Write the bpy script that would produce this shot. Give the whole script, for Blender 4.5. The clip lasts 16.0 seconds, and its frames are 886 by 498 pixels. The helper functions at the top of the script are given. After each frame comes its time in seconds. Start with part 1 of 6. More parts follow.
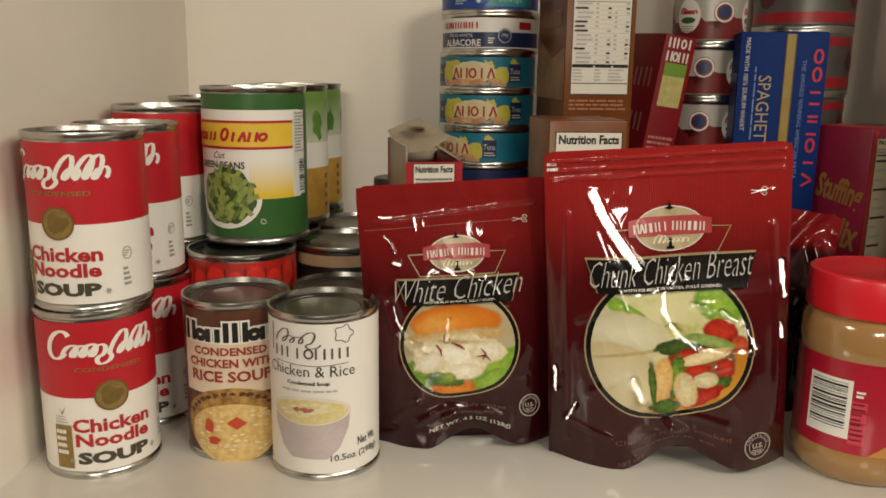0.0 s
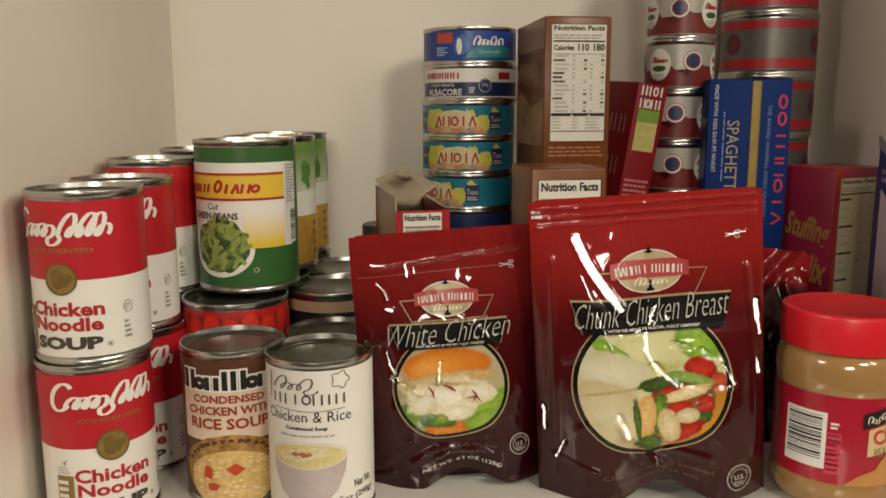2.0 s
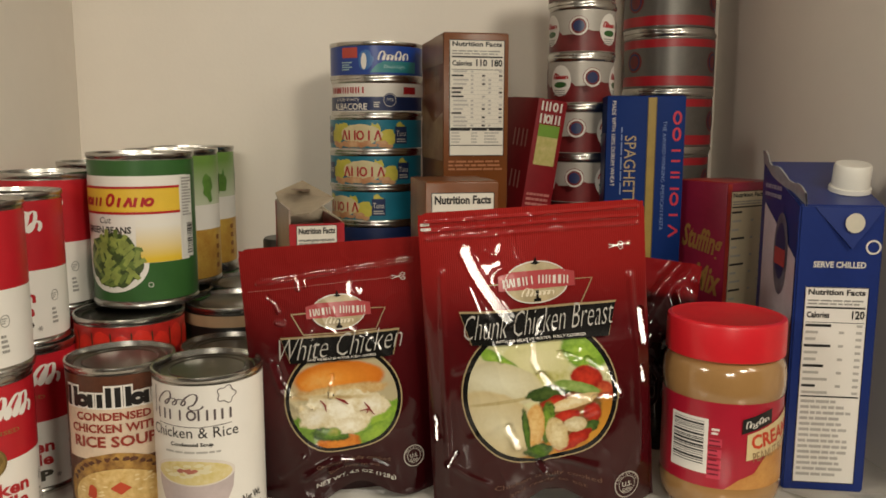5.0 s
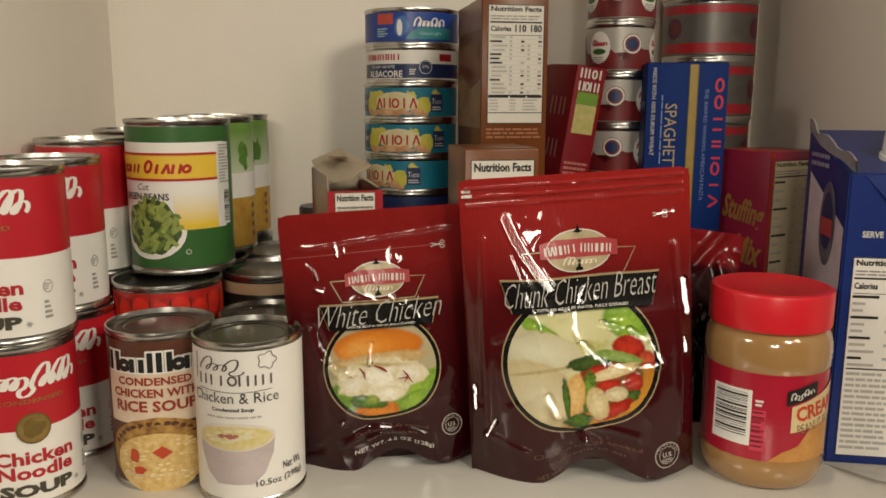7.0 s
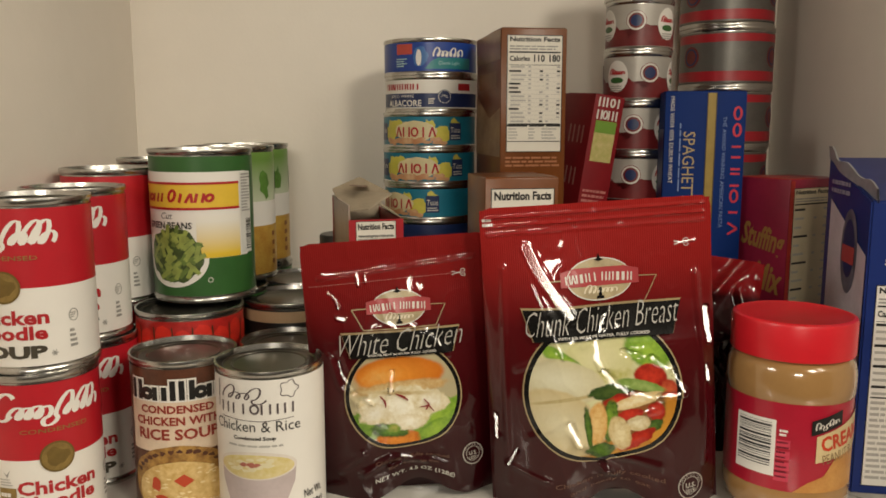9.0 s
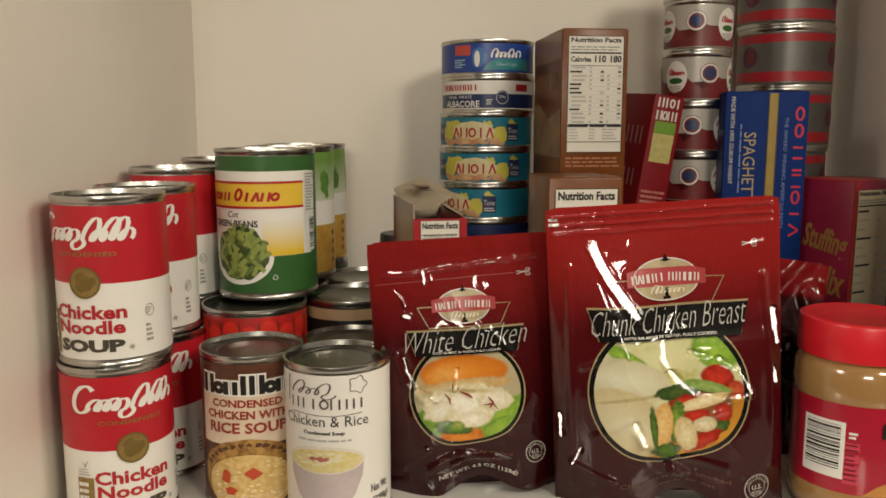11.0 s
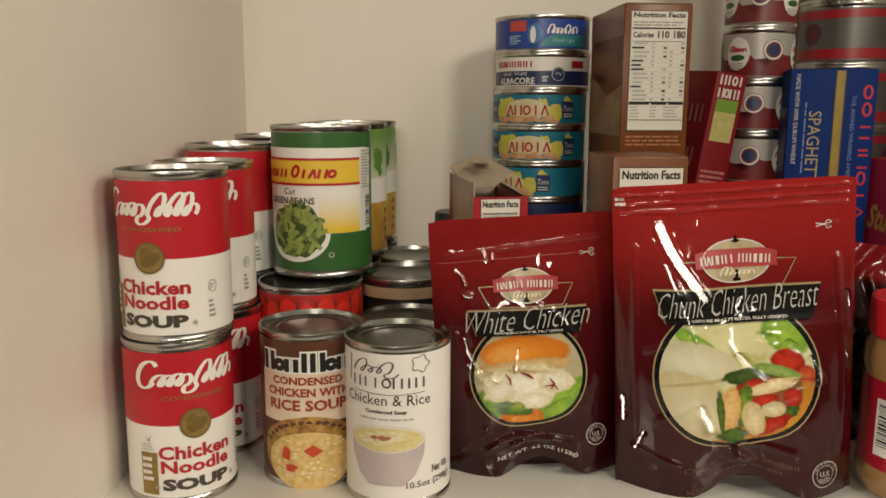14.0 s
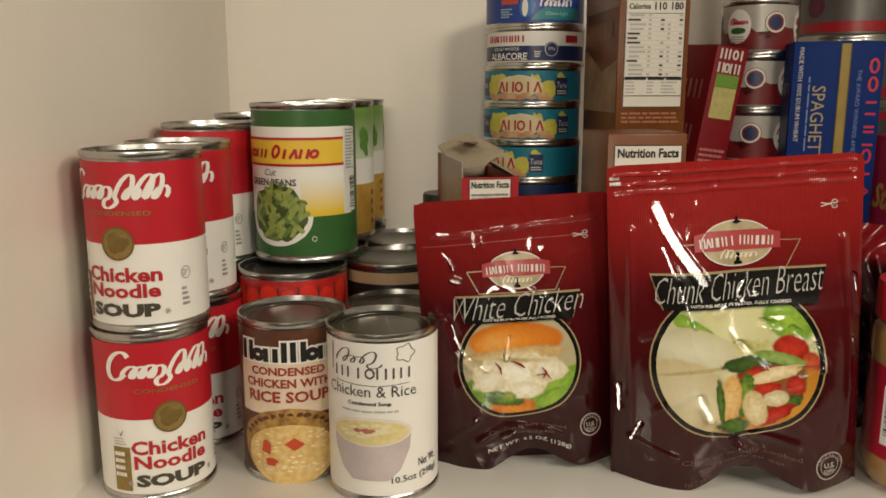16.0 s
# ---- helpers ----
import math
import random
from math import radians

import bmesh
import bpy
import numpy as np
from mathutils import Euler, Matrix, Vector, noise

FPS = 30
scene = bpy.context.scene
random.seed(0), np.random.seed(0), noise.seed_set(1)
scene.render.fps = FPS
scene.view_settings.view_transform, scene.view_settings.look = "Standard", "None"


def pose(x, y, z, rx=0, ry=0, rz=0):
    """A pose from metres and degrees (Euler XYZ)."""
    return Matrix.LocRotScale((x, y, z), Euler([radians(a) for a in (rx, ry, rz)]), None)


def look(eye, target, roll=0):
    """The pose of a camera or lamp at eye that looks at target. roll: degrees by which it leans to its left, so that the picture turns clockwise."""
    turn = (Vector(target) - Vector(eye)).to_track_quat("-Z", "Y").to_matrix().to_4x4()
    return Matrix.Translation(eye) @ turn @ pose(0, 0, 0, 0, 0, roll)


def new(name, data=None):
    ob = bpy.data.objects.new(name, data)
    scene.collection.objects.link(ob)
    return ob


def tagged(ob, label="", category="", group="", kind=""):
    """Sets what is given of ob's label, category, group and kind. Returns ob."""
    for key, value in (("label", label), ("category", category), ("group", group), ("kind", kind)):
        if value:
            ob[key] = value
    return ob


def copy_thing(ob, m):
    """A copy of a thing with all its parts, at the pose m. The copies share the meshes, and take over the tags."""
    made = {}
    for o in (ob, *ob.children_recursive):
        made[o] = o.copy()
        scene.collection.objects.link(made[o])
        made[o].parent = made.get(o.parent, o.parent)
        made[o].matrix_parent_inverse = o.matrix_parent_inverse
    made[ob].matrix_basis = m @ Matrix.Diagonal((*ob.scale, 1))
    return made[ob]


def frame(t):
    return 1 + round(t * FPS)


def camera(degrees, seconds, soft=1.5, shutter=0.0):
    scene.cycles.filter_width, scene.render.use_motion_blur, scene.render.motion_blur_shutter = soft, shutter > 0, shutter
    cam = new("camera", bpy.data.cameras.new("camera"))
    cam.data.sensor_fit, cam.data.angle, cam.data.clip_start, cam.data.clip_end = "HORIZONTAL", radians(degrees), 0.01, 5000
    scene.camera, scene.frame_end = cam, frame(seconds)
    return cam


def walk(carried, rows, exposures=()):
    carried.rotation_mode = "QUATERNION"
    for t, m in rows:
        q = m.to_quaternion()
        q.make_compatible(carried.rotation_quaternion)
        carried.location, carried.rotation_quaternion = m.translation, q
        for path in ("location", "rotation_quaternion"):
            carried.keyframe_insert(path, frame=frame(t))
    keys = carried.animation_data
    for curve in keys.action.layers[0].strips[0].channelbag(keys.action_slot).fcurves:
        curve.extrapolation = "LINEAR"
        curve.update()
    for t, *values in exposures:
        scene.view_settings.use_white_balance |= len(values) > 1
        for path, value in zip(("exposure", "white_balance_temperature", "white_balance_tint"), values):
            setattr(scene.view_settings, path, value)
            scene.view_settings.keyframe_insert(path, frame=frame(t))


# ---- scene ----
cam = camera(56.86, 16.0, soft=1.65)
PATH = [
    (0, (0.00668, 0.00893, 0.23759), (-0.20432, 1.95255, -0.18409), 0.69),
    (0.5, (-0.00199, 0.00884, 0.23909), (-0.24736, 1.95380, -0.15702), 0.31),
    (1, (-0.01157, 0.00118, 0.24261), (-0.25157, 1.95201, -0.12705), 0.36),
    (1.5, (-0.00755, -0.00586, 0.24450), (-0.18378, 1.95221, -0.12278), 0.07),
    (2, (-0.00011, -0.01063, 0.24973), (-0.15475, 1.95384, -0.09225), -0.16),
    (2.5, (0.00511, -0.00832, 0.25048), (-0.13518, 1.96014, -0.07428), -0.16),
    (3, (0.01850, -0.00729, 0.25430), (-0.07502, 1.96674, -0.05300), -0.27),
    (3.2, (0.02741, -0.01477, 0.25557), (-0.02941, 1.96358, -0.03236), -0.19),
    (5.3, (0.03598, -0.01081, 0.24596), (0.01406, 1.96447, -0.06679), 0.14),
    (5.5, (0.03684, -0.00615, 0.24502), (0.00390, 1.96463, -0.09400), 0.16),
    (6, (0.02999, -0.00993, 0.24693), (-0.04878, 1.95883, -0.09621), 0.46),
    (6.5, (0.02872, -0.01391, 0.24607), (-0.03747, 1.95797, -0.08155), 0.41),
    (7, (0.02338, -0.00764, 0.24266), (-0.05298, 1.95734, -0.12205), 0.20),
    (7.5, (0.02123, -0.00415, 0.24385), (-0.04260, 1.96789, -0.08326), 0.08),
    (8, (0.01792, 0.00188, 0.24147), (-0.08778, 1.96915, -0.10300), 0.29),
    (8.2, (0.01941, -0.00226, 0.24492), (-0.08335, 1.96861, -0.07927), 0.14),
    (10.3, (0.01120, -0.01277, 0.24122), (-0.12601, 1.96039, -0.05511), 0.02),
    (10.5, (0.00658, -0.01352, 0.23911), (-0.13622, 1.95872, -0.06069), 0.28),
    (11, (-0.00114, -0.01622, 0.24380), (-0.19318, 1.95197, -0.05515), 0.01),
    (11.5, (-0.00621, -0.00379, 0.23853), (-0.21250, 1.95779, -0.09259), 0.23),
    (12, (-0.01479, 0.00096, 0.24085), (-0.25639, 1.95766, -0.09521), 0.50),
    (12.5, (-0.01593, -0.00607, 0.24001), (-0.27046, 1.95427, -0.06381), 0.22),
    (13, (-0.01927, -0.01004, 0.24069), (-0.27711, 1.94850, -0.07179), 0.60),
    (13.5, (-0.01183, -0.00966, 0.24036), (-0.23530, 1.94944, -0.09431), -0.19),
    (14, (-0.02409, -0.01168, 0.24144), (-0.28061, 1.94133, -0.10490), 0.26),
    (14.5, (-0.02464, -0.00559, 0.24009), (-0.27543, 1.94045, -0.14725), 0.01),
    (15, (-0.01820, -0.00293, 0.23995), (-0.26459, 1.95174, -0.10441), -0.60),
    (15.5, (-0.02417, 0.00356, 0.23968), (-0.29769, 1.95460, -0.10476), -0.22),
    (16, (-0.02016, 0.01391, 0.23766), (-0.27122, 1.95956, -0.15143), -0.03),
]
walk(cam, [(t, look(eye, target, roll)) for t, eye, target, roll in PATH])

# ---------------------------------------------------------------- light
scene.view_settings.exposure = 0.0


def world_and_lamps():
    w = bpy.data.worlds.new("room_air")
    scene.world = w
    w.use_nodes = True
    w.node_tree.nodes["Background"].inputs["Color"].default_value = (1.0, 0.86, 0.7, 1)
    w.node_tree.nodes["Background"].inputs["Strength"].default_value = 0.005
    # Lamps out of view; side, right and left ones added to brighten walls, carton.
    for nm, place, target, size, power, col in (
            ("side_lamp", (0.93, -0.10, 0.86), (-0.25, 0.45, 0.10), 0.42, 6.6, (1.0, 0.905, 0.735)),
            ("right_fill_lamp", (0.62, -0.46, 0.86), (-0.05, 0.60, 0.10), 0.26, 6.4, (1.0, 0.905, 0.735)),
            ("left_fill_lamp", (-0.88, -0.24, 0.72), (0.25, 0.60, 0.15), 0.30, 4.6, (1.0, 0.92, 0.79)),
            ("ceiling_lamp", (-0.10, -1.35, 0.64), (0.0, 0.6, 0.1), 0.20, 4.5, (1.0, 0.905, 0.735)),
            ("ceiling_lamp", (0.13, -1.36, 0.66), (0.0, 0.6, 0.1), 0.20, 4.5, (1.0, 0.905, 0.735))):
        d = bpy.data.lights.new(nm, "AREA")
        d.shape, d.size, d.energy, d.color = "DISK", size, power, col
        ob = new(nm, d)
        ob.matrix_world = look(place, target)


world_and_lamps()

# ---------------------------------------------------------------- materials
MATS = {}


def mat(name, col, rough=0.5, metal=0.0, vary=0.08, scale=60.0, bump=0.0, bscale=400.0, coat=0.0, col2=None, spec=0.5):
    """A surface with two scales of colour change, and fine relief."""
    if name in MATS:
        return MATS[name]
    m = bpy.data.materials.new(name)
    m.use_nodes = True
    nt = m.node_tree
    b = nt.nodes["Principled BSDF"]
    b.inputs["Roughness"].default_value = rough
    b.inputs["Metallic"].default_value = metal
    b.inputs["Specular IOR Level"].default_value = spec
    b.inputs["Coat Weight"].default_value = coat
    b.inputs["Coat Roughness"].default_value = 0.08
    tc = nt.nodes.new("ShaderNodeTexCoord")
    n1 = nt.nodes.new("ShaderNodeTexNoise")
    n1.inputs["Scale"].default_value = scale
    n1.inputs["Detail"].default_value = 6
    n2 = nt.nodes.new("ShaderNodeTexNoise")
    n2.inputs["Scale"].default_value = scale * 9
    n2.inputs["Detail"].default_value = 3
    for n in (n1, n2):
        nt.links.new(tc.outputs["Object"], n.inputs["Vector"])
    add = nt.nodes.new("ShaderNodeMath")
    add.operation = "MULTIPLY_ADD"
    add.inputs[1].default_value = 0.35
    nt.links.new(n2.outputs["Fac"], add.inputs[0])
    nt.links.new(n1.outputs["Fac"], add.inputs[2])
    ramp = nt.nodes.new("ShaderNodeValToRGB")
    c2 = col2 if col2 else tuple(c * (1 - vary) for c in col)
    c1 = col if col2 else tuple(min(1, c * (1 + vary)) for c in col)
    ramp.color_ramp.elements[0].position, ramp.color_ramp.elements[1].position = 0.42, 0.92
    ramp.color_ramp.elements[0].color, ramp.color_ramp.elements[1].color = (*c2, 1), (*c1, 1)
    nt.links.new(add.outputs[0], ramp.inputs["Fac"])
    nt.links.new(ramp.outputs["Color"], b.inputs["Base Color"])
    if bump:
        n3 = nt.nodes.new("ShaderNodeTexNoise")
        n3.inputs["Scale"].default_value = bscale
        n3.inputs["Detail"].default_value = 4
        nt.links.new(tc.outputs["Object"], n3.inputs["Vector"])
        bp = nt.nodes.new("ShaderNodeBump")
        bp.inputs["Strength"].default_value = bump
        bp.inputs["Distance"].default_value = 0.001
        nt.links.new(n3.outputs["Fac"], bp.inputs["Height"])
        nt.links.new(bp.outputs["Normal"], b.inputs["Normal"])
    MATS[name] = m
    return m


def fade_mat(name, z0, z1, low, high, rough=0.4):
    """Print that runs from one colour at a height to another higher up."""
    m = mat(name, high, rough)
    nt = m.node_tree
    tc = nt.nodes.new("ShaderNodeTexCoord")
    sep = nt.nodes.new("ShaderNodeSeparateXYZ")
    mr = nt.nodes.new("ShaderNodeMapRange")
    mr.inputs["From Min"].default_value, mr.inputs["From Max"].default_value = z0, z1
    mix = nt.nodes.new("ShaderNodeMix")
    mix.data_type = "RGBA"
    mix.inputs["A"].default_value, mix.inputs["B"].default_value = (*low, 1), (*high, 1)
    nt.links.new(tc.outputs["Object"], sep.inputs[0])
    nt.links.new(sep.outputs["Z"], mr.inputs["Value"])
    nt.links.new(mr.outputs[0], mix.inputs[0])
    nt.links.new(mix.outputs["Result"], nt.nodes["Principled BSDF"].inputs["Base Color"])
    return m


def film_mat(name, stops, height, ribs_from, rough=0.38, crinkle=0.16):
    """Printed plastic film: a colour that runs from foot to top, fine upright ribs above a height, and crinkles."""
    m = bpy.data.materials.new(name)
    m.use_nodes = True
    nt = m.node_tree
    b = nt.nodes["Principled BSDF"]
    b.inputs["Roughness"].default_value = rough
    b.inputs["Specular IOR Level"].default_value = 0.06
    b.inputs["Coat IOR"].default_value = 1.46
    b.inputs["Coat Weight"].default_value = 1.0
    b.inputs["Coat Roughness"].default_value = 0.045
    tc = nt.nodes.new("ShaderNodeTexCoord")
    sep = nt.nodes.new("ShaderNodeSeparateXYZ")
    nt.links.new(tc.outputs["Object"], sep.inputs[0])
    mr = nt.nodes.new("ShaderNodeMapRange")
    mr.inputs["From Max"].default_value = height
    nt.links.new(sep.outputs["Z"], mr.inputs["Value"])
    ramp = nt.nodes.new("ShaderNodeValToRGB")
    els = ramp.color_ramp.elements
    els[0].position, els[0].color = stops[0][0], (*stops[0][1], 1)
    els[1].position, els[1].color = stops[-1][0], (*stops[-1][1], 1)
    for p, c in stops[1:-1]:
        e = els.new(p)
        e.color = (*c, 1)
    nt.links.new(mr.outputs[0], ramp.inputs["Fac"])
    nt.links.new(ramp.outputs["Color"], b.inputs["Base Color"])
    wave = nt.nodes.new("ShaderNodeTexWave")
    wave.inputs["Scale"].default_value = 240
    wave.inputs["Distortion"].default_value = 0.4
    nt.links.new(tc.outputs["Object"], wave.inputs["Vector"])
    gate = nt.nodes.new("ShaderNodeMapRange")
    gate.inputs["From Min"].default_value, gate.inputs["From Max"].default_value = ribs_from, ribs_from + 0.01
    nt.links.new(sep.outputs["Z"], gate.inputs["Value"])
    mul = nt.nodes.new("ShaderNodeMath")
    mul.operation = "MULTIPLY"
    nt.links.new(wave.outputs["Fac"], mul.inputs[0])
    nt.links.new(gate.outputs[0], mul.inputs[1])
    b1 = nt.nodes.new("ShaderNodeBump")
    b1.inputs["Strength"].default_value, b1.inputs["Distance"].default_value = 0.5, 0.0003
    nt.links.new(mul.outputs[0], b1.inputs["Height"])
    nz = nt.nodes.new("ShaderNodeTexNoise")
    nz.inputs["Scale"].default_value, nz.inputs["Detail"].default_value = 42, 3
    nz.inputs["Distortion"].default_value = 0.8
    nt.links.new(tc.outputs["Object"], nz.inputs["Vector"])
    b2 = nt.nodes.new("ShaderNodeBump")
    b2.inputs["Strength"].default_value, b2.inputs["Distance"].default_value = crinkle, 0.004
    nt.links.new(nz.outputs["Fac"], b2.inputs["Height"])
    nt.links.new(b1.outputs["Normal"], b2.inputs["Normal"])
    nt.links.new(b2.outputs["Normal"], b.inputs["Normal"])
    return m


WALL = mat("wall_paint", (0.82, 0.755, 0.67), 0.38, vary=0.03, scale=5, bump=0.12, bscale=260)
SHELF = mat("shelf_laminate", (0.655, 0.625, 0.57), 0.2, vary=0.03, scale=9, bump=0.03, bscale=300, coat=0.3)
STEEL = mat("tin_steel", (0.52, 0.51, 0.48), 0.27, metal=1.0, vary=0.1, scale=90, bump=0.05)
# Lid copy of tin_steel, darkened for the dark room that lids reflect.
STEELD = mat("darkened_tin_steel", (0.15, 0.145, 0.13), 0.30, metal=1.0, vary=0.15, scale=70, bump=0.05)
RED = mat("label_red", (0.47, 0.012, 0.022), 0.38, vary=0.06)
WHITE = mat("label_white", (0.80, 0.77, 0.72), 0.4, vary=0.02)
GOLD = mat("gold_ink", (0.30, 0.20, 0.06), 0.42, metal=0.4, vary=0.2, scale=220)
BLACK = mat("black_ink", (0.012, 0.011, 0.010), 0.4, vary=0.2)
GREY = mat("grey_ink", (0.30, 0.29, 0.27), 0.45, vary=0.1)
PALEGREY = mat("pale_grey_ink", (0.44, 0.42, 0.39), 0.45, vary=0.1)
SILVER = mat("silver_ink", (0.66, 0.63, 0.58), 0.35, vary=0.08)
REDINK = mat("red_ink", (0.42, 0.015, 0.02), 0.4, vary=0.1)
GREEN = mat("label_green", (0.035, 0.115, 0.028), 0.36, vary=0.1)
YELLOW = mat("label_yellow", (0.75, 0.50, 0.05), 0.38, vary=0.05)
NAVY = mat("label_navy", (0.012, 0.026, 0.10), 0.35, vary=0.1)
BLUE = mat("label_blue", (0.014, 0.055, 0.30), 0.34, vary=0.08)
BROWN = mat("box_brown", (0.16, 0.050, 0.012), 0.32, vary=0.15, scale=25, spec=0.3)
CREAM = mat("label_cream", (0.74, 0.66, 0.50), 0.4, vary=0.04)


# ---------------------------------------------------------------- building helpers
def part(name, bm, material, parent=None, label="", smooth=True):
    me = bpy.data.meshes.new(name)
    bm.to_mesh(me)
    bm.free()
    if smooth:
        me.shade_smooth()
        me.set_sharp_from_angle(angle=radians(35))
    for m in (material if isinstance(material, (list, tuple)) else (material,)):
        me.materials.append(m)
    ob = new(name, me)
    if parent is not None:
        ob.parent = parent
    if label:
        tagged(ob, label=label)
    return ob


def thing(name, label, category, group="", m=None):
    ob = new(name)
    ob.empty_display_size = 0.02
    tagged(ob, label, category, group)
    if m is not None:
        ob.matrix_basis = m
    return ob


def lathe(profile, n=56):
    """A body of revolution round z from (radius, height) pairs."""
    bm = bmesh.new()
    rings = []
    for r, z in profile:
        if r < 1e-6:
            rings.append([bm.verts.new((0, 0, z))])
        else:
            rings.append([bm.verts.new((r * math.sin(2 * math.pi * i / n), -r * math.cos(2 * math.pi * i / n), z)) for i in range(n)])
    for a, b in zip(rings, rings[1:]):
        for i in range(n):
            j = (i + 1) % n
            if len(a) == 1 and len(b) == 1:
                continue
            if len(a) == 1:
                bm.faces.new((a[0], b[j], b[i]))
            elif len(b) == 1:
                bm.faces.new((a[i], a[j], b[0]))
            else:
                bm.faces.new((a[i], a[j], b[j], b[i]))
    bmesh.ops.recalc_face_normals(bm, faces=bm.faces)
    return bm


def block(x0, y0, z0, x1, y1, z1, bevel=0.0):
    bm = bmesh.new()
    bmesh.ops.create_cube(bm, size=1)
    for v in bm.verts:
        v.co = Vector(((x0 + x1) / 2 + v.co.x * (x1 - x0), (y0 + y1) / 2 + v.co.y * (y1 - y0), (z0 + z1) / 2 + v.co.z * (z1 - z0)))
    if bevel:
        bmesh.ops.bevel(bm, geom=list(bm.edges), offset=bevel, segments=2, affect="EDGES", profile=0.5)
    return bm


# flat shapes in a plane (u to the right, v up), later laid on a surface
def rect(u0, v0, u1, v1, bm=None):
    bm = bm or bmesh.new()
    bm.faces.new([bm.verts.new(p) for p in ((u0, v0, 0), (u1, v0, 0), (u1, v1, 0), (u0, v1, 0))])
    return bm


def poly(points, bm=None):
    bm = bm or bmesh.new()
    f = bm.faces.new([bm.verts.new((u, v, 0)) for u, v in points])
    bmesh.ops.triangulate(bm, faces=[f])
    return bm


def oval(cu, cv, ru, rv, n=40, bm=None, rag=0.0, seed=0, a0=0.0, a1=360.0):
    rnd = random.Random(seed)
    pts = []
    for i in range(n):
        a = radians(a0 + (a1 - a0) * i / (n if a1 - a0 >= 360 else n - 1))
        k = 1 + rag * (rnd.random() - 0.5) * 2
        pts.append((cu + ru * k * math.cos(a), cv + rv * k * math.sin(a)))
    return poly(pts, bm)


def ring(cu, cv, ru, rv, w, n=48, bm=None):
    bm = bm or bmesh.new()
    a = [bm.verts.new((cu + ru * math.cos(2 * math.pi * i / n), cv + rv * math.sin(2 * math.pi * i / n), 0)) for i in range(n)]
    b = [bm.verts.new((cu + (ru - w) * math.cos(2 * math.pi * i / n), cv + (rv - w) * math.sin(2 * math.pi * i / n), 0)) for i in range(n)]
    for i in range(n):
        j = (i + 1) % n
        bm.faces.new((a[i], a[j], b[j], b[i]))
    return bm


def stroke(points, w, bm=None, taper=False):
    """A band of width w along a polyline."""
    bm = bm or bmesh.new()
    prev = None
    last = len(points) - 1
    for i, (u, v) in enumerate(points):
        a, b = points[max(0, i - 1)], points[min(last, i + 1)]
        d = Vector((b[0] - a[0], b[1] - a[1])).normalized()
        k = w / 2 * (0.35 + 0.65 * math.sin(math.pi * i / last) if taper else 1)
        pair = (bm.verts.new((u - d.y * k, v + d.x * k, 0)), bm.verts.new((u + d.y * k, v - d.x * k, 0)))
        if prev:
            bm.faces.new((prev[1], pair[1], pair[0], prev[0]))
        prev = pair
    return bm


def writing(text, cu, cv, width=None, height=None, bold=0.0, slant=0.0, turn=0.0, bm=None):
    """Lettering in the built-in font, centred, fitted to a width and a height."""
    cd = bpy.data.curves.new("lettering", "FONT")
    cd.body, cd.shear, cd.offset, cd.resolution_u = text, slant, bold, 2
    cd.align_x = "CENTER"
    tmp = bpy.data.objects.new("lettering", cd)
    scene.collection.objects.link(tmp)
    dg = bpy.context.evaluated_depsgraph_get()
    me = bpy.data.meshes.new_from_object(tmp.evaluated_get(dg))
    bpy.data.objects.remove(tmp)
    bpy.data.curves.remove(cd)
    xs, ys = [v.co.x for v in me.vertices], [v.co.y for v in me.vertices]
    x0, x1, y0, y1 = min(xs), max(xs), min(ys), max(ys)
    sx = width / (x1 - x0) if width else None
    sy = height / (y1 - y0) if height else sx
    sx = sx or sy
    c, s = math.cos(radians(turn)), math.sin(radians(turn))
    for v in me.vertices:
        a, b = (v.co.x - (x0 + x1) / 2) * sx, (v.co.y - (y0 + y1) / 2) * sy
        v.co = (cu + a * c - b * s, cv + a * s + b * c, 0)
    bm = bm or bmesh.new()
    bm.from_mesh(me)
    bpy.data.meshes.remove(me)
    return bm


def bars(u0, u1, v0, v1, rows, fill=0.6, seed=0, bm=None, ragged=0.4):
    """Rows of small bars for lines of print too fine to read."""
    rnd = random.Random(seed)
    bm = bm or bmesh.new()
    step = (v1 - v0) / rows
    for i in range(rows):
        v = v1 - (i + 0.5) * step
        u, end = u0, u1 - (u1 - u0) * ragged * rnd.random()
        while u < end - 0.0008:
            w = min((u1 - u0) * rnd.uniform(0.08, 0.26), end - u)
            rect(u, v - step * fill / 2, u + w, v + step * fill / 2, bm)
            u += w + (u1 - u0) * 0.025
    return bm


def stripes(u0, u1, v0, v1, seed=0, upright=True, n=26):
    rnd = random.Random(seed)
    bm = bmesh.new()
    a, b = (u0, u1) if upright else (v0, v1)
    x = a
    while x < b:
        w = (b - a) / n * rnd.choice((0.4, 0.6, 1.0, 1.4))
        if upright:
            rect(x, v0, min(x + w, b), v1, bm)
        else:
            rect(u0, x, u1, min(x + w, b), bm)
        x += w + (b - a) / n * rnd.choice((0.5, 0.8, 1.2))
    return bm


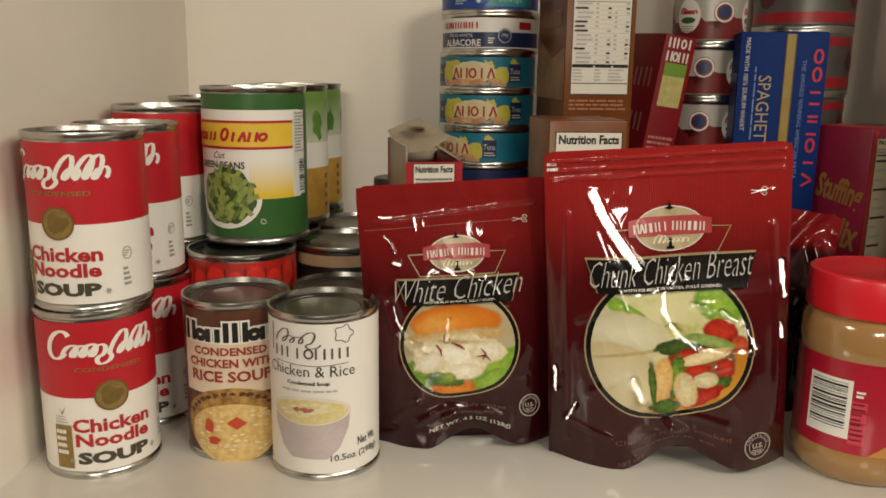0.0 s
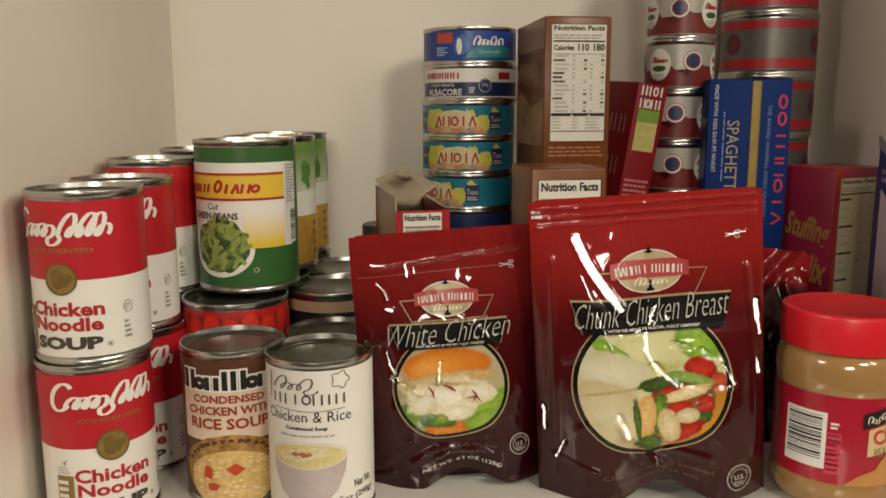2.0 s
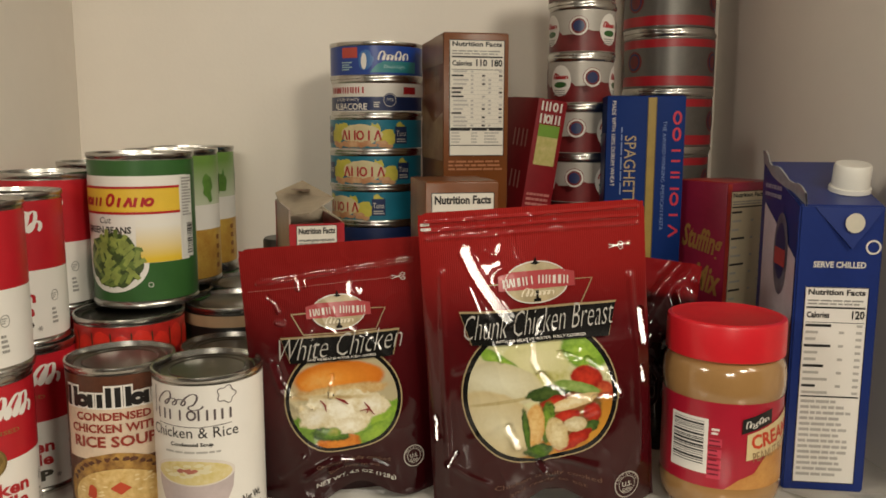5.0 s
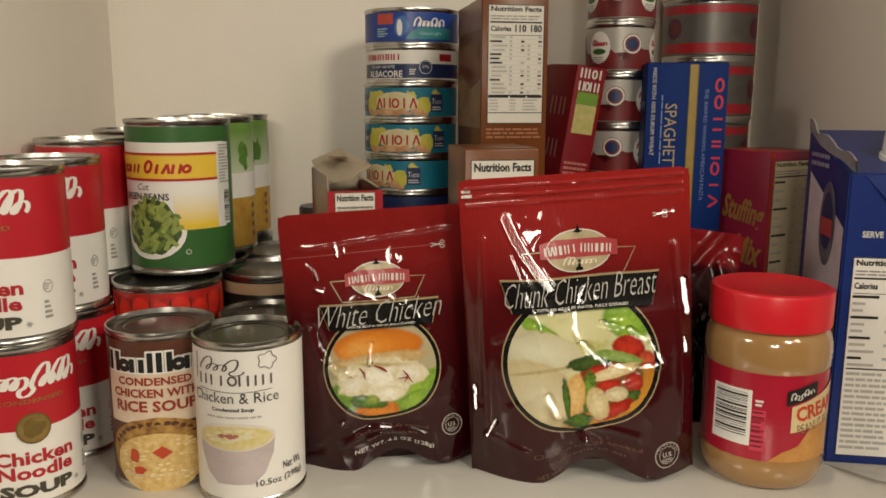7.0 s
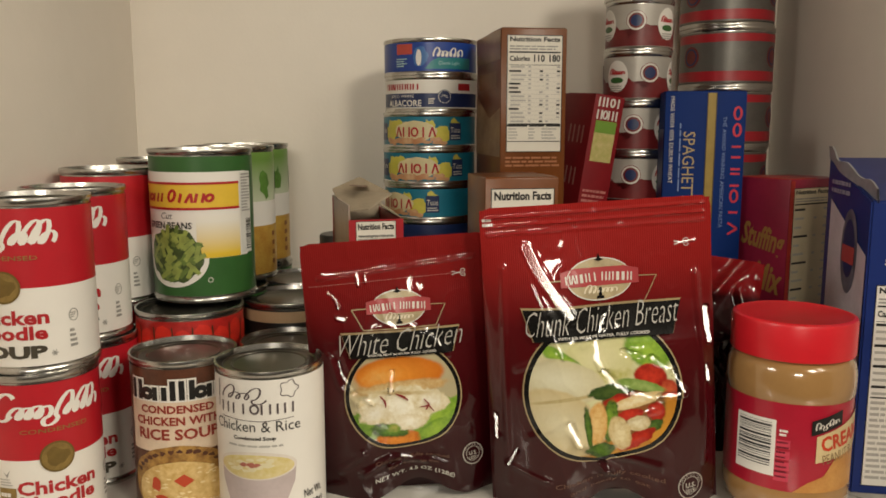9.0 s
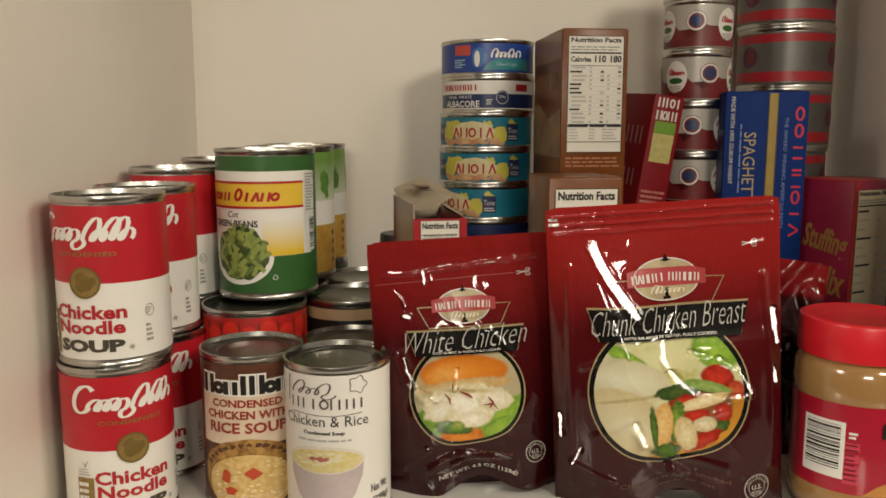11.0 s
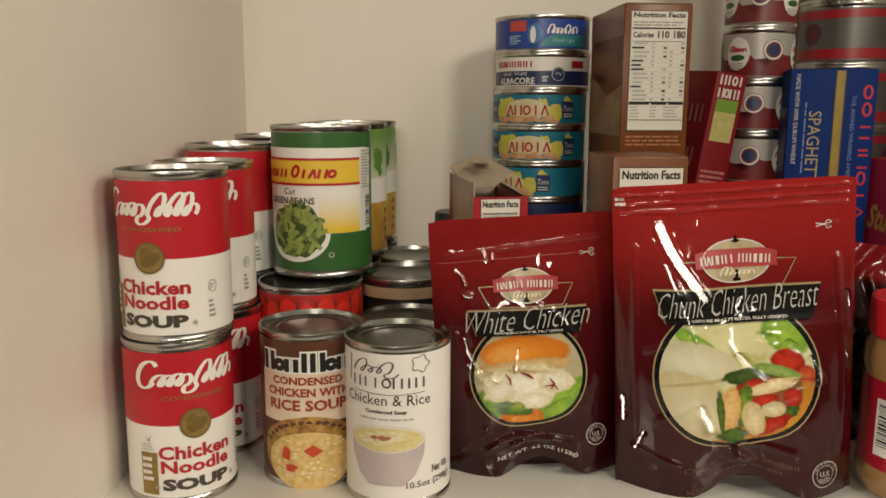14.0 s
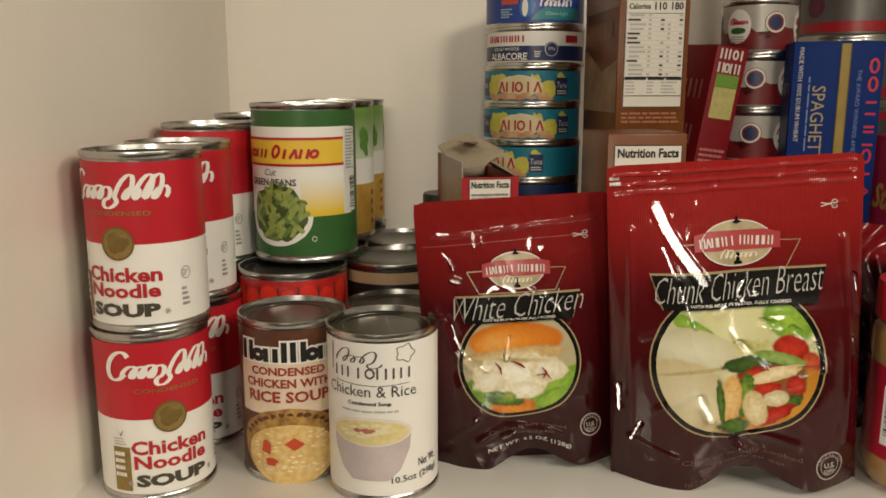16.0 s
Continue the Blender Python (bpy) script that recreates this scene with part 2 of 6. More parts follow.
def pen(points, w, bm=None):
    """A band drawn with a broad pen: full width on upright strokes, thin on level ones."""
    bm = bm or bmesh.new()
    prev = None
    last = len(points) - 1
    for i, (u, v) in enumerate(points):
        a, b = points[max(0, i - 1)], points[min(last, i + 1)]
        d = Vector((b[0] - a[0], b[1] - a[1])).normalized()
        k = w / 2 * (0.40 + 0.80 * abs(d.y))
        pair = (bm.verts.new((u - d.y * k, v + d.x * k, 0)), bm.verts.new((u + d.y * k, v - d.x * k, 0)))
        if prev:
            bm.faces.new((prev[1], pair[1], pair[0], prev[0]))
        prev = pair
    return bm


def plain_row(pattern, cu, cv, width, height, weight, turn=0.0, slant=0.0, bm=None, grow=0.0):
    """A row of plain shapes in place of a maker's name: o ring, i post, n two posts, v wedge; small letters are lower."""
    bm = bm or bmesh.new()
    c, s = math.cos(radians(turn)), math.sin(radians(turn))
    step = width / len(pattern)
    for i, ch in enumerate(pattern):
        h = (height if ch.isupper() else height * 0.68)
        rx, u0, v0 = step * 0.36, -width / 2 + (i + 0.5) * step, -height / 2
        kind = ch.lower()
        if kind == "o":
            lines = [[(rx * math.cos(2 * math.pi * k / 16), h / 2 + (h / 2 - weight / 2) * math.sin(2 * math.pi * k / 16)) for k in range(17)]]
        elif kind == "i":
            lines = [[(0, 0), (0, h)]]
        elif kind == "n":
            lines = [[(-rx, 0), (-rx, h)], [(rx, 0), (rx, h)]]
        else:
            lines = [[(-rx, 0), (0, h)], [(rx, 0), (0, h)]]
        for line in lines:
            if grow and len(line) == 2:
                line = [(line[0][0], line[0][1] - grow), (line[1][0], line[1][1] + grow)]
            pts = [(u0 + x + slant * y, v0 + y) for x, y in line]
            stroke([(cu + x * c - y * s, cv + x * s + y * c) for x, y in pts], weight + 2 * grow, bm)
    return bm


def script(cu, cv, width, height, heights, w, slant=0.45, turn=0.0, bm=None, loop=0.75, swash=False):
    """A flowing row of loops, tall and low, in place of a maker's script."""
    n = len(heights)
    step = width / n
    pts = []
    for i, h in enumerate(heights):
        for k in range(12):
            a = 2 * math.pi * k / 12
            y = height * abs(h) * (1 - math.cos(a)) / 2 * (1 if h > 0 else -0.6)
            x = -width / 2 + (i + k / 12) * step - step * loop * math.sin(a) * 0.55 + slant * y
            pts.append((x, y - height * 0.4))
    c, s = math.cos(radians(turn)), math.sin(radians(turn))
    if swash:
        arc = [(-width / 2 - 0.0030 + 0.0062 * math.cos(radians(a)), 0.0015 + height * 0.62 * math.sin(radians(a))) for a in range(40, 330, 18)]
        arc = [(x + slant * 0.6 * y, y) for x, y in arc]
        bm = pen([(cu + x * c - y * s, cv + x * s + y * c) for x, y in arc], w * 1.2, bm)
    return pen([(cu + x * c - y * s, cv + x * s + y * c) for x, y in pts], w, bm)


FINE = {"bean_picture", "rice_picture", "small_print", "side_print", "fine_print", "facts_rule", "barcode", "round_mark", "round_mark_ring", "maker_panel", "blue_dot",
        "leaf_mark", "panel_print", "tile_print", "leaf_picture", "tomato_picture", "chicken_picture", "lettuce_picture", "pepper_picture", "bowl_pattern", "maker_mark", "tuna_print", "kind_print", "star_print", "wrap_fold", "yellow_splash", "food_picture", "tuna_panel"}


def lay(bm, fn, lift, step=0.0):
    """Cut a flat shape into cells and lay it on a surface fn(u, v, lift)."""
    if step:
        for axis in (0, 1):
            vals = [v.co[axis] for v in bm.verts]
            lo, hi = min(vals), max(vals)
            k = math.floor(lo / step) + 1
            while k * step < hi - 1e-7:
                co, no = [0, 0, 0], [0, 0, 0]
                co[axis], no[axis] = k * step, 1
                bmesh.ops.bisect_plane(bm, geom=bm.verts[:] + bm.edges[:] + bm.faces[:], plane_co=co, plane_no=no, dist=1e-7)
                k += 1
    for v in bm.verts:
        v.co = fn(v.co.x, v.co.y, lift)
    bmesh.ops.recalc_face_normals(bm, faces=bm.faces)
    return bm


def on_can(r):
    return lambda u, v, lift: Vector(((r + lift) * math.sin(u / r), -(r + lift) * math.cos(u / r), v))


def on_front(y):
    return lambda u, v, lift: Vector((u, y - lift, v))


def on_left(x):
    """The side that faces -x; u runs towards the back from its left as seen (u to the right is towards the front)."""
    return lambda u, v, lift: Vector((x - lift, -u, v))


L1, L2, L3, L4, L5 = 0.00035, 0.0006, 0.00085, 0.0011, 0.00135


CREASED = set()  # surfaces with sharp folds, whose print is cut into finer cells


def decal(name, bm, fn, lift, material, parent, label="", step=0.004):
    if step == 0.004 and fn in CREASED:
        step = 0.0011
    lay(bm, fn, lift, step)
    ob = part(name, bm, material, parent, label, smooth=True)
    return tagged(ob, kind="stuff") if name in FINE else ob


def can_shell(root, r, h, lid=None, steel=None):
    """Body, seamed rims and recessed lid of a tin."""
    steel = steel or STEEL
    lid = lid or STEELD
    prof = [(0, 0.002), (r * 0.9, 0.002), (r * 0.95, 0.0), (r + 0.0006, 0.0), (r + 0.0009, 0.0015), (r + 0.0005, 0.0032), (r - 0.0004, 0.0042)]
    k = 2
    for i in range(k + 1):
        z = 0.005 + (h - 0.010) * i / k
        prof.append((r - 0.0004, z))
    prof += [(r - 0.0004, h - 0.0042), (r + 0.0005, h - 0.0032), (r + 0.0009, h - 0.0014), (r + 0.0006, h), (r - 0.0006, h), (r - 0.0012, h - 0.0035)]
    part("body", lathe(prof), steel, root)
    lp = [(r - 0.0012, h - 0.0035), (r * 0.90, h - 0.0036), (r * 0.87, h - 0.0027), (r * 0.84, h - 0.0035), (r * 0.72, h - 0.0036), (r * 0.70, h - 0.0029), (r * 0.67, h - 0.0036), (0, h - 0.0036)]
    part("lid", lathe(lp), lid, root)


def can_label(root, r, z0, z1, material, name="label", u0=None, u1=None, lift=0.0002, label=""):
    half = math.pi * r
    return decal(name, rect(u0 if u0 is not None else -half, z0, u1 if u1 is not None else half, z1), on_can(r), lift, material, root, label, 0.005)

# ---------------------------------------------------------------- the cupboard
CAB = pose(-0.335, 0.804, 0, 0, 0, 6.28)
WIDE, DEEP, HIGH = 0.652, 0.50, 0.62


def setting(name, bm, material, label, m=CAB):
    ob = part(name, bm, material, smooth=False)
    ob.matrix_basis = m
    return tagged(ob, label, name.split("_")[0], kind="structure")


setting("shelf_board", block(-0.02, -DEEP, -0.02, WIDE + 0.02, 0.02, 0, 0.0015), SHELF, "glossy white painted cupboard shelf holding food tins")
setting("wall_back", block(-0.02, 0, 0.0, WIDE + 0.02, 0.02, HIGH, 0), WALL, "off-white painted back wall of the cupboard")
setting("wall_left", block(-0.02, -DEEP, 0.0, 0, 0, HIGH, 0), WALL, "off-white painted side wall of the cupboard")
setting("wall_right", block(WIDE, -DEEP, 0.0, WIDE + 0.02, 0, HIGH, 0), WALL, "off-white painted side wall of the cupboard")
setting("ceiling", block(-0.02, -DEEP, HIGH, WIDE + 0.02, 0.02, HIGH + 0.02, 0), SHELF, "underside of the white shelf above")
# Unseen shell added to close the room, dark to limit bounce and reflections.
DARK_ROOM = mat("dark_room_paint", (0.15, 0.13, 0.11), 0.6, vary=0.04, scale=2)
setting("wall_room_front", block(-1.0, -DEEP - 0.06, -1.05, -0.02, -DEEP - 0.01, 1.30), DARK_ROOM, "unseen dark wall beside the cupboard opening")
setting("wall_room_front_b", block(WIDE + 0.02, -DEEP - 0.06, -1.05, 1.75, -DEEP - 0.01, 1.30), DARK_ROOM, "unseen dark wall beside the cupboard opening")
setting("wall_room_above", block(-0.02, -DEEP - 0.06, HIGH, WIDE + 0.02, -DEEP - 0.01, 1.30), DARK_ROOM, "unseen dark wall over the cupboard opening")
setting("wall_room_below", block(-0.02, -DEEP - 0.06, -1.05, WIDE + 0.02, -DEEP - 0.01, -0.02), DARK_ROOM, "unseen dark wall under the cupboard opening")
setting("wall_room_back", block(-1.0, -2.45, -1.05, 1.75, -2.40, 1.30), DARK_ROOM, "unseen dark room wall behind the camera")
setting("wall_room_left", block(-1.05, -2.40, -1.05, -1.0, -DEEP - 0.06, 1.30), DARK_ROOM, "unseen dark room wall")
setting("wall_room_right", block(1.75, -2.40, -1.05, 1.80, -DEEP - 0.06, 1.30), DARK_ROOM, "unseen dark room wall")
setting("ceiling_room", block(-1.05, -2.45, 1.30, 1.80, -DEEP - 0.01, 1.35), DARK_ROOM, "unseen dark room ceiling")
setting("floor", block(-1.05, -2.45, -1.10, 1.80, -DEEP - 0.01, -1.05), mat("floor_wood", (0.25, 0.15, 0.08), 0.4, vary=0.2, scale=8), "brown wooden room floor")

# ---------------------------------------------------------------- tins
RS = 0.0329  # radius of a soup tin


def soup_can():
    root = thing("soup_can", "condensed chicken noodle soup tin with red and white paper label", "soup can", "chicken noodle soup cans")
    can_shell(root, RS, 0.1016)
    f = on_can(RS)
    up = can_label(root, RS, 0.0508, 0.0962, RED, "label_top", label="red upper half of paper label")
    lo = can_label(root, RS, 0.0050, 0.0508, WHITE, "label_bottom", label="white lower half of paper label")
    # script maker's mark as a plain slanted flourish
    decal("maker_mark", script(0.001, 0.0815, 0.051, 0.0134, (0.52, 0.5, 0.55, 0.5, -0.62, 1.0, 0.5, 1.0, 1.0, 0.5), 0.0023, 0.45, 0, None, 0.85, True), f, L2, WHITE, up, step=0.003)
    decal("condensed_print", writing("CONDENSED", 0.000, 0.0682, 0.038, 0.0026, bold=0.01), f, L2, GOLD, up)
    decal("medal", oval(0, 0.0515, 0.0094, 0.0094), f, L3, GOLD, lo, "round gold medal", 0.003)
    decal("medal_rim", ring(0, 0.0515, 0.0094, 0.0094, 0.0010), f, L4, mat("gold_dark", (0.20, 0.13, 0.035), 0.4, 0.4, 0.2), lo, step=0.003)
    decal("medal_relief", oval(0.0, 0.0515, 0.0058, 0.0058, 14, rag=0.25, seed=2), f, L4, MATS["gold_dark"], lo, step=0.003)
    t = writing("Chicken", 0, 0.0338, 0.0455, 0.0086, bold=0.032)
    writing("Noodle", 0.0, 0.0246, 0.0430, 0.0082, bold=0.032, bm=t)
    decal("flavour_print", t, f, L2, REDINK, lo)
    decal("soup_print", writing("SOUP", 0.0, 0.0134, 0.042, 0.0078, bold=0.055), f, L2, mat("olive_ink", (0.06, 0.05, 0.035), 0.4), lo)
    t = bmesh.new()
    for s in (-1, 1):
        for k in range(3):
            a = radians(60 * k)
            stroke([(s * 0.0245 - 0.0019 * math.cos(a), 0.0118 - 0.0019 * math.sin(a)), (s * 0.0245 + 0.0019 * math.cos(a), 0.0118 + 0.0019 * math.sin(a))], 0.0006, t)
    decal("star_print", t, f, L2, GREY, lo)
    t = ring(0.0365, 0.0325, 0.0030, 0.0038, 0.0005)
    bars(0.0345, 0.0385, 0.0305, 0.0345, 3, 0.5, 1, t)
    bars(0.0335, 0.0395, 0.0130, 0.0250, 4, 0.55, 2, t)
    decal("small_print", t, f, L2, GREY, lo)
    decal("side_panel", rect(-0.0345, 0.0070, -0.0235, 0.0340), f, L2, GOLD, lo, "olive brown side panel")
    t = bars(-0.0335, -0.0245, 0.0150, 0.0320, 4, 0.55, 5)
    decal("side_print", t, f, L3, WHITE, lo)
    decal("bird_mark", poly([(-0.0310, 0.0445), (-0.0290, 0.0420), (-0.0265, 0.0450), (-0.0285, 0.0400)]), f, L2, GREY, lo)
    decal("panel_print", bars(-0.0335, -0.0240, 0.0350, 0.0400, 3, 0.45, 6), f, L2, PALEGREY, lo)
    return root


def can_pose(x, y, z, rot):
    return pose(x, y, z, 0, 0, rot)


SOUP = soup_can()
SOUP.matrix_basis = can_pose(-0.2545, 0.4600, 0, 40)
copy_thing(SOUP, can_pose(-0.2538, 0.4625, 0.1016, -1))
copy_thing(SOUP, can_pose(-0.2600, 0.5305, 0, 14))
copy_thing(SOUP, can_pose(-0.2632, 0.5310, 0.1016, 10))


def plain_can(name, label, r, h, x, y, z, material, rot=0, lid=None, top=None):
    root = thing(name, label, "food can", m=can_pose(x, y, z, rot))
    can_shell(root, r, h, lid)
    lab = can_label(root, r, 0.005, h - 0.005, material)
    return root, lab


plain_can("food_can", "plain red labelled tin under soup tins", RS, 0.1105, -0.2715, 0.6000, 0, RED)
plain_can("food_can", "plain red labelled tin under soup tins", RS, 0.1150, -0.2610, 0.6690, 0, RED)
copy_thing(SOUP, can_pose(-0.2715, 0.6000, 0.1105, -8))
copy_thing(SOUP, can_pose(-0.2590, 0.6690, 0.1150, 30))


def southgate_can():
    r, h = RS, 0.1016
    root = thing("soup_can", "chicken with rice soup tin with brown picture label", "soup can", m=can_pose(-0.1776, 0.4935, 0, 9))
    can_shell(root, r, h)
    f = on_can(r)
    lab = can_label(root, r, 0.0045, h - 0.005, mat("label_brown", (0.10, 0.035, 0.018), 0.35, vary=0.35, scale=90))
    decal("cream_panel", rect(-0.033, 0.0440, 0.040, 0.0775), f, L1, mat("label_parchment", (0.72, 0.58, 0.44), 0.4, vary=0.1), lab)
    rnd = random.Random(4)
    decal("mark_edge", plain_row("NonINonIn", 0.008, 0.0835, 0.074, 0.0125, 0.0034, grow=0.0011), f, L2, WHITE, lab, step=0.003)
    decal("maker_mark", plain_row("NonINonIn", 0.008, 0.0835, 0.074, 0.0125, 0.0034), f, L3, BLACK, lab, step=0.003)
    t = writing("CONDENSED", 0.001, 0.0715, 0.046, 0.0052, bold=0.03)
    writing("CHICKEN WITH", 0.001, 0.0640, 0.055, 0.0056, bold=0.03, bm=t)
    writing("RICE SOUP", 0.001, 0.0555, 0.052, 0.0072, bold=0.03, bm=t)
    decal("flavour_print", t, f, L3, mat("brick_ink", (0.30, 0.035, 0.02), 0.4), lab)
    decal("bowl_rim", oval(0.002, 0.0240, 0.034, 0.0240, rag=0.02), f, L2, mat("bowl_gold", (0.55, 0.32, 0.08), 0.4, col2=(0.16, 0.06, 0.015), scale=230), lab, "patterned gold bowl picture")
    t = bmesh.new()
    for i in range(15):
        a = radians(20 + i * 10)
        oval(0.002 + 0.030 * math.cos(a), 0.0240 + 0.0205 * math.sin(a), 0.0022, 0.0014, 8, t, 0.4, i)
    decal("bowl_pattern", t, f, L3, MATS["label_brown"], lab)
    decal("soup_picture", oval(0.002, 0.0185, 0.0285, 0.0195, rag=0.01), f, L4, mat("rice_soup", (0.80, 0.60, 0.28), 0.4, col2=(0.55, 0.33, 0.08), scale=240), lab)
    t = bmesh.new()
    for i in range(40):
        oval(rnd.uniform(-0.022, 0.026), rnd.uniform(0.006, 0.034), 0.0016, 0.0007, 8, t, 0.3, i)
    decal("rice_picture", t, f, L5, mat("rice_cream", (0.82, 0.66, 0.36), 0.4, vary=0.06), lab)
    t = poly([(-0.002, 0.026), (0.004, 0.0215), (0.010, 0.0255), (0.004, 0.030)])
    oval(-0.013, 0.0235, 0.0032, 0.0045, 12, t, 0.2, 3)
    oval(-0.010, 0.0140, 0.0040, 0.0022, 12, t, 0.3, 5)
    decal("carrot_picture", t, f, L5 + 0.0003, mat("carrot", (0.50, 0.06, 0.02), 0.4), lab)
    decal("weight_print", writing("NET WT 10.75 OZ (305g)", 0.002, 0.0105, 0.046, 0.0026), f, L5 + 0.0003, CREAM, lab)


def tasty_can():
    r, h = RS, 0.1016
    root = thing("soup_can", "chicken and rice soup tin with white label and bowl picture", "soup can", m=can_pose(-0.1165, 0.4765, 0, -3))
    can_shell(root, r, h, STEELD)
    f = on_can(r)
    lab = can_label(root, r, 0.0045, h - 0.005, WHITE)
    INK = mat("plum_ink", (0.11, 0.085, 0.09), 0.4)
    t = script(-0.007, 0.0885, 0.028, 0.0090, (0.9, 0.45, 0.42, 0.8, -0.5), 0.0010, 0.6, 0, None, 0.8)
    stroke([(-0.0250, 0.0945), (-0.0255, 0.0780)], 0.0008, t)
    plain_row("NIIONIN", 0.001, 0.0790, 0.047, 0.0064, 0.0012, bm=t)
    stroke([(-0.022, 0.0728), (-0.005, 0.0720), (0.005, 0.0716), (0.024, 0.0728)], 0.0004, t)
    decal("maker_mark", t, f, L2, INK, lab, step=0.003)
    pts = [(0.0215 + 0.0052 * (1 + 0.16 * math.cos(5 * a)) * math.cos(a), 0.0905 + 0.0048 * (1 + 0.16 * math.cos(5 * a)) * math.sin(a)) for a in [2 * math.pi * i / 40 for i in range(41)]]
    decal("chef_hat_mark", stroke(pts, 0.0005), f, L2, INK, lab, step=0.003)
    decal("flavour_print", writing("Chicken & Rice", 0.0, 0.0683, 0.056, 0.0066), f, L2, mat("dark_grey_ink", (0.05, 0.047, 0.045), 0.4), lab)
    decal("kind_print", writing("Condensed Soup", 0.0, 0.0607, 0.026, 0.0030, bold=0.03), f, L2, BLACK, lab)
    decal("small_print", bars(-0.017, 0.017, 0.0555, 0.0570, 1, 0.8, 3, ragged=0), f, L2, PALEGREY, lab)
    bowl = [(-0.0275, 0.0440), (-0.0262, 0.0330), (-0.0200, 0.0205), (-0.0120, 0.0140), (0.0120, 0.0140), (0.0200, 0.0205), (0.0262, 0.0330), (0.0275, 0.0440)]
    decal("bowl_picture", poly([(u * 0.9, v) for u, v in bowl]), f, L2, mat("bowl_lilac", (0.50, 0.42, 0.42), 0.4, vary=0.12, scale=40), lab, "pale lilac soup bowl picture")
    decal("bowl_rim", oval(0, 0.0440, 0.0250, 0.0088), f, L3, mat("bowl_rim_white", (0.72, 0.66, 0.60), 0.4), lab)
    decal("soup_picture", oval(0, 0.0436, 0.0232, 0.0074), f, L4, mat("soup_yellow", (0.62, 0.50, 0.16), 0.4, col2=(0.72, 0.62, 0.36), scale=260), lab)
    t = bmesh.new()
    rnd = random.Random(9)
    for i in range(26):
        oval(rnd.gauss(0, 0.007), 0.0440 + rnd.gauss(0, 0.0022), 0.0028, 0.0010, 8, t, 0.4, i)
    decal("rice_picture", t, f, L5, mat("rice_pale", (0.74, 0.67, 0.44), 0.4, vary=0.06), lab)
    t = bmesh.new()
    for i in range(5):
        oval(rnd.gauss(0, 0.003), 0.0450 + rnd.gauss(0, 0.001), 0.0022, 0.0012, 8, t, 0.4, i)
    decal("meat_picture", t, f, L5 + 0.0003, mat("meat", (0.42, 0.14, 0.10), 0.4), lab)
    t = writing("Net Wt.", 0.0370, 0.0225, 0.0150, 0.0052, bold=0.01, turn=2)
    writing("10.5oz (298g)", 0.0290, 0.0140, 0.0330, 0.0052, bold=0.01, turn=2, bm=t)
    decal("weight_print", t, f, L2, BLACK, lab)


southgate_can()
tasty_can()


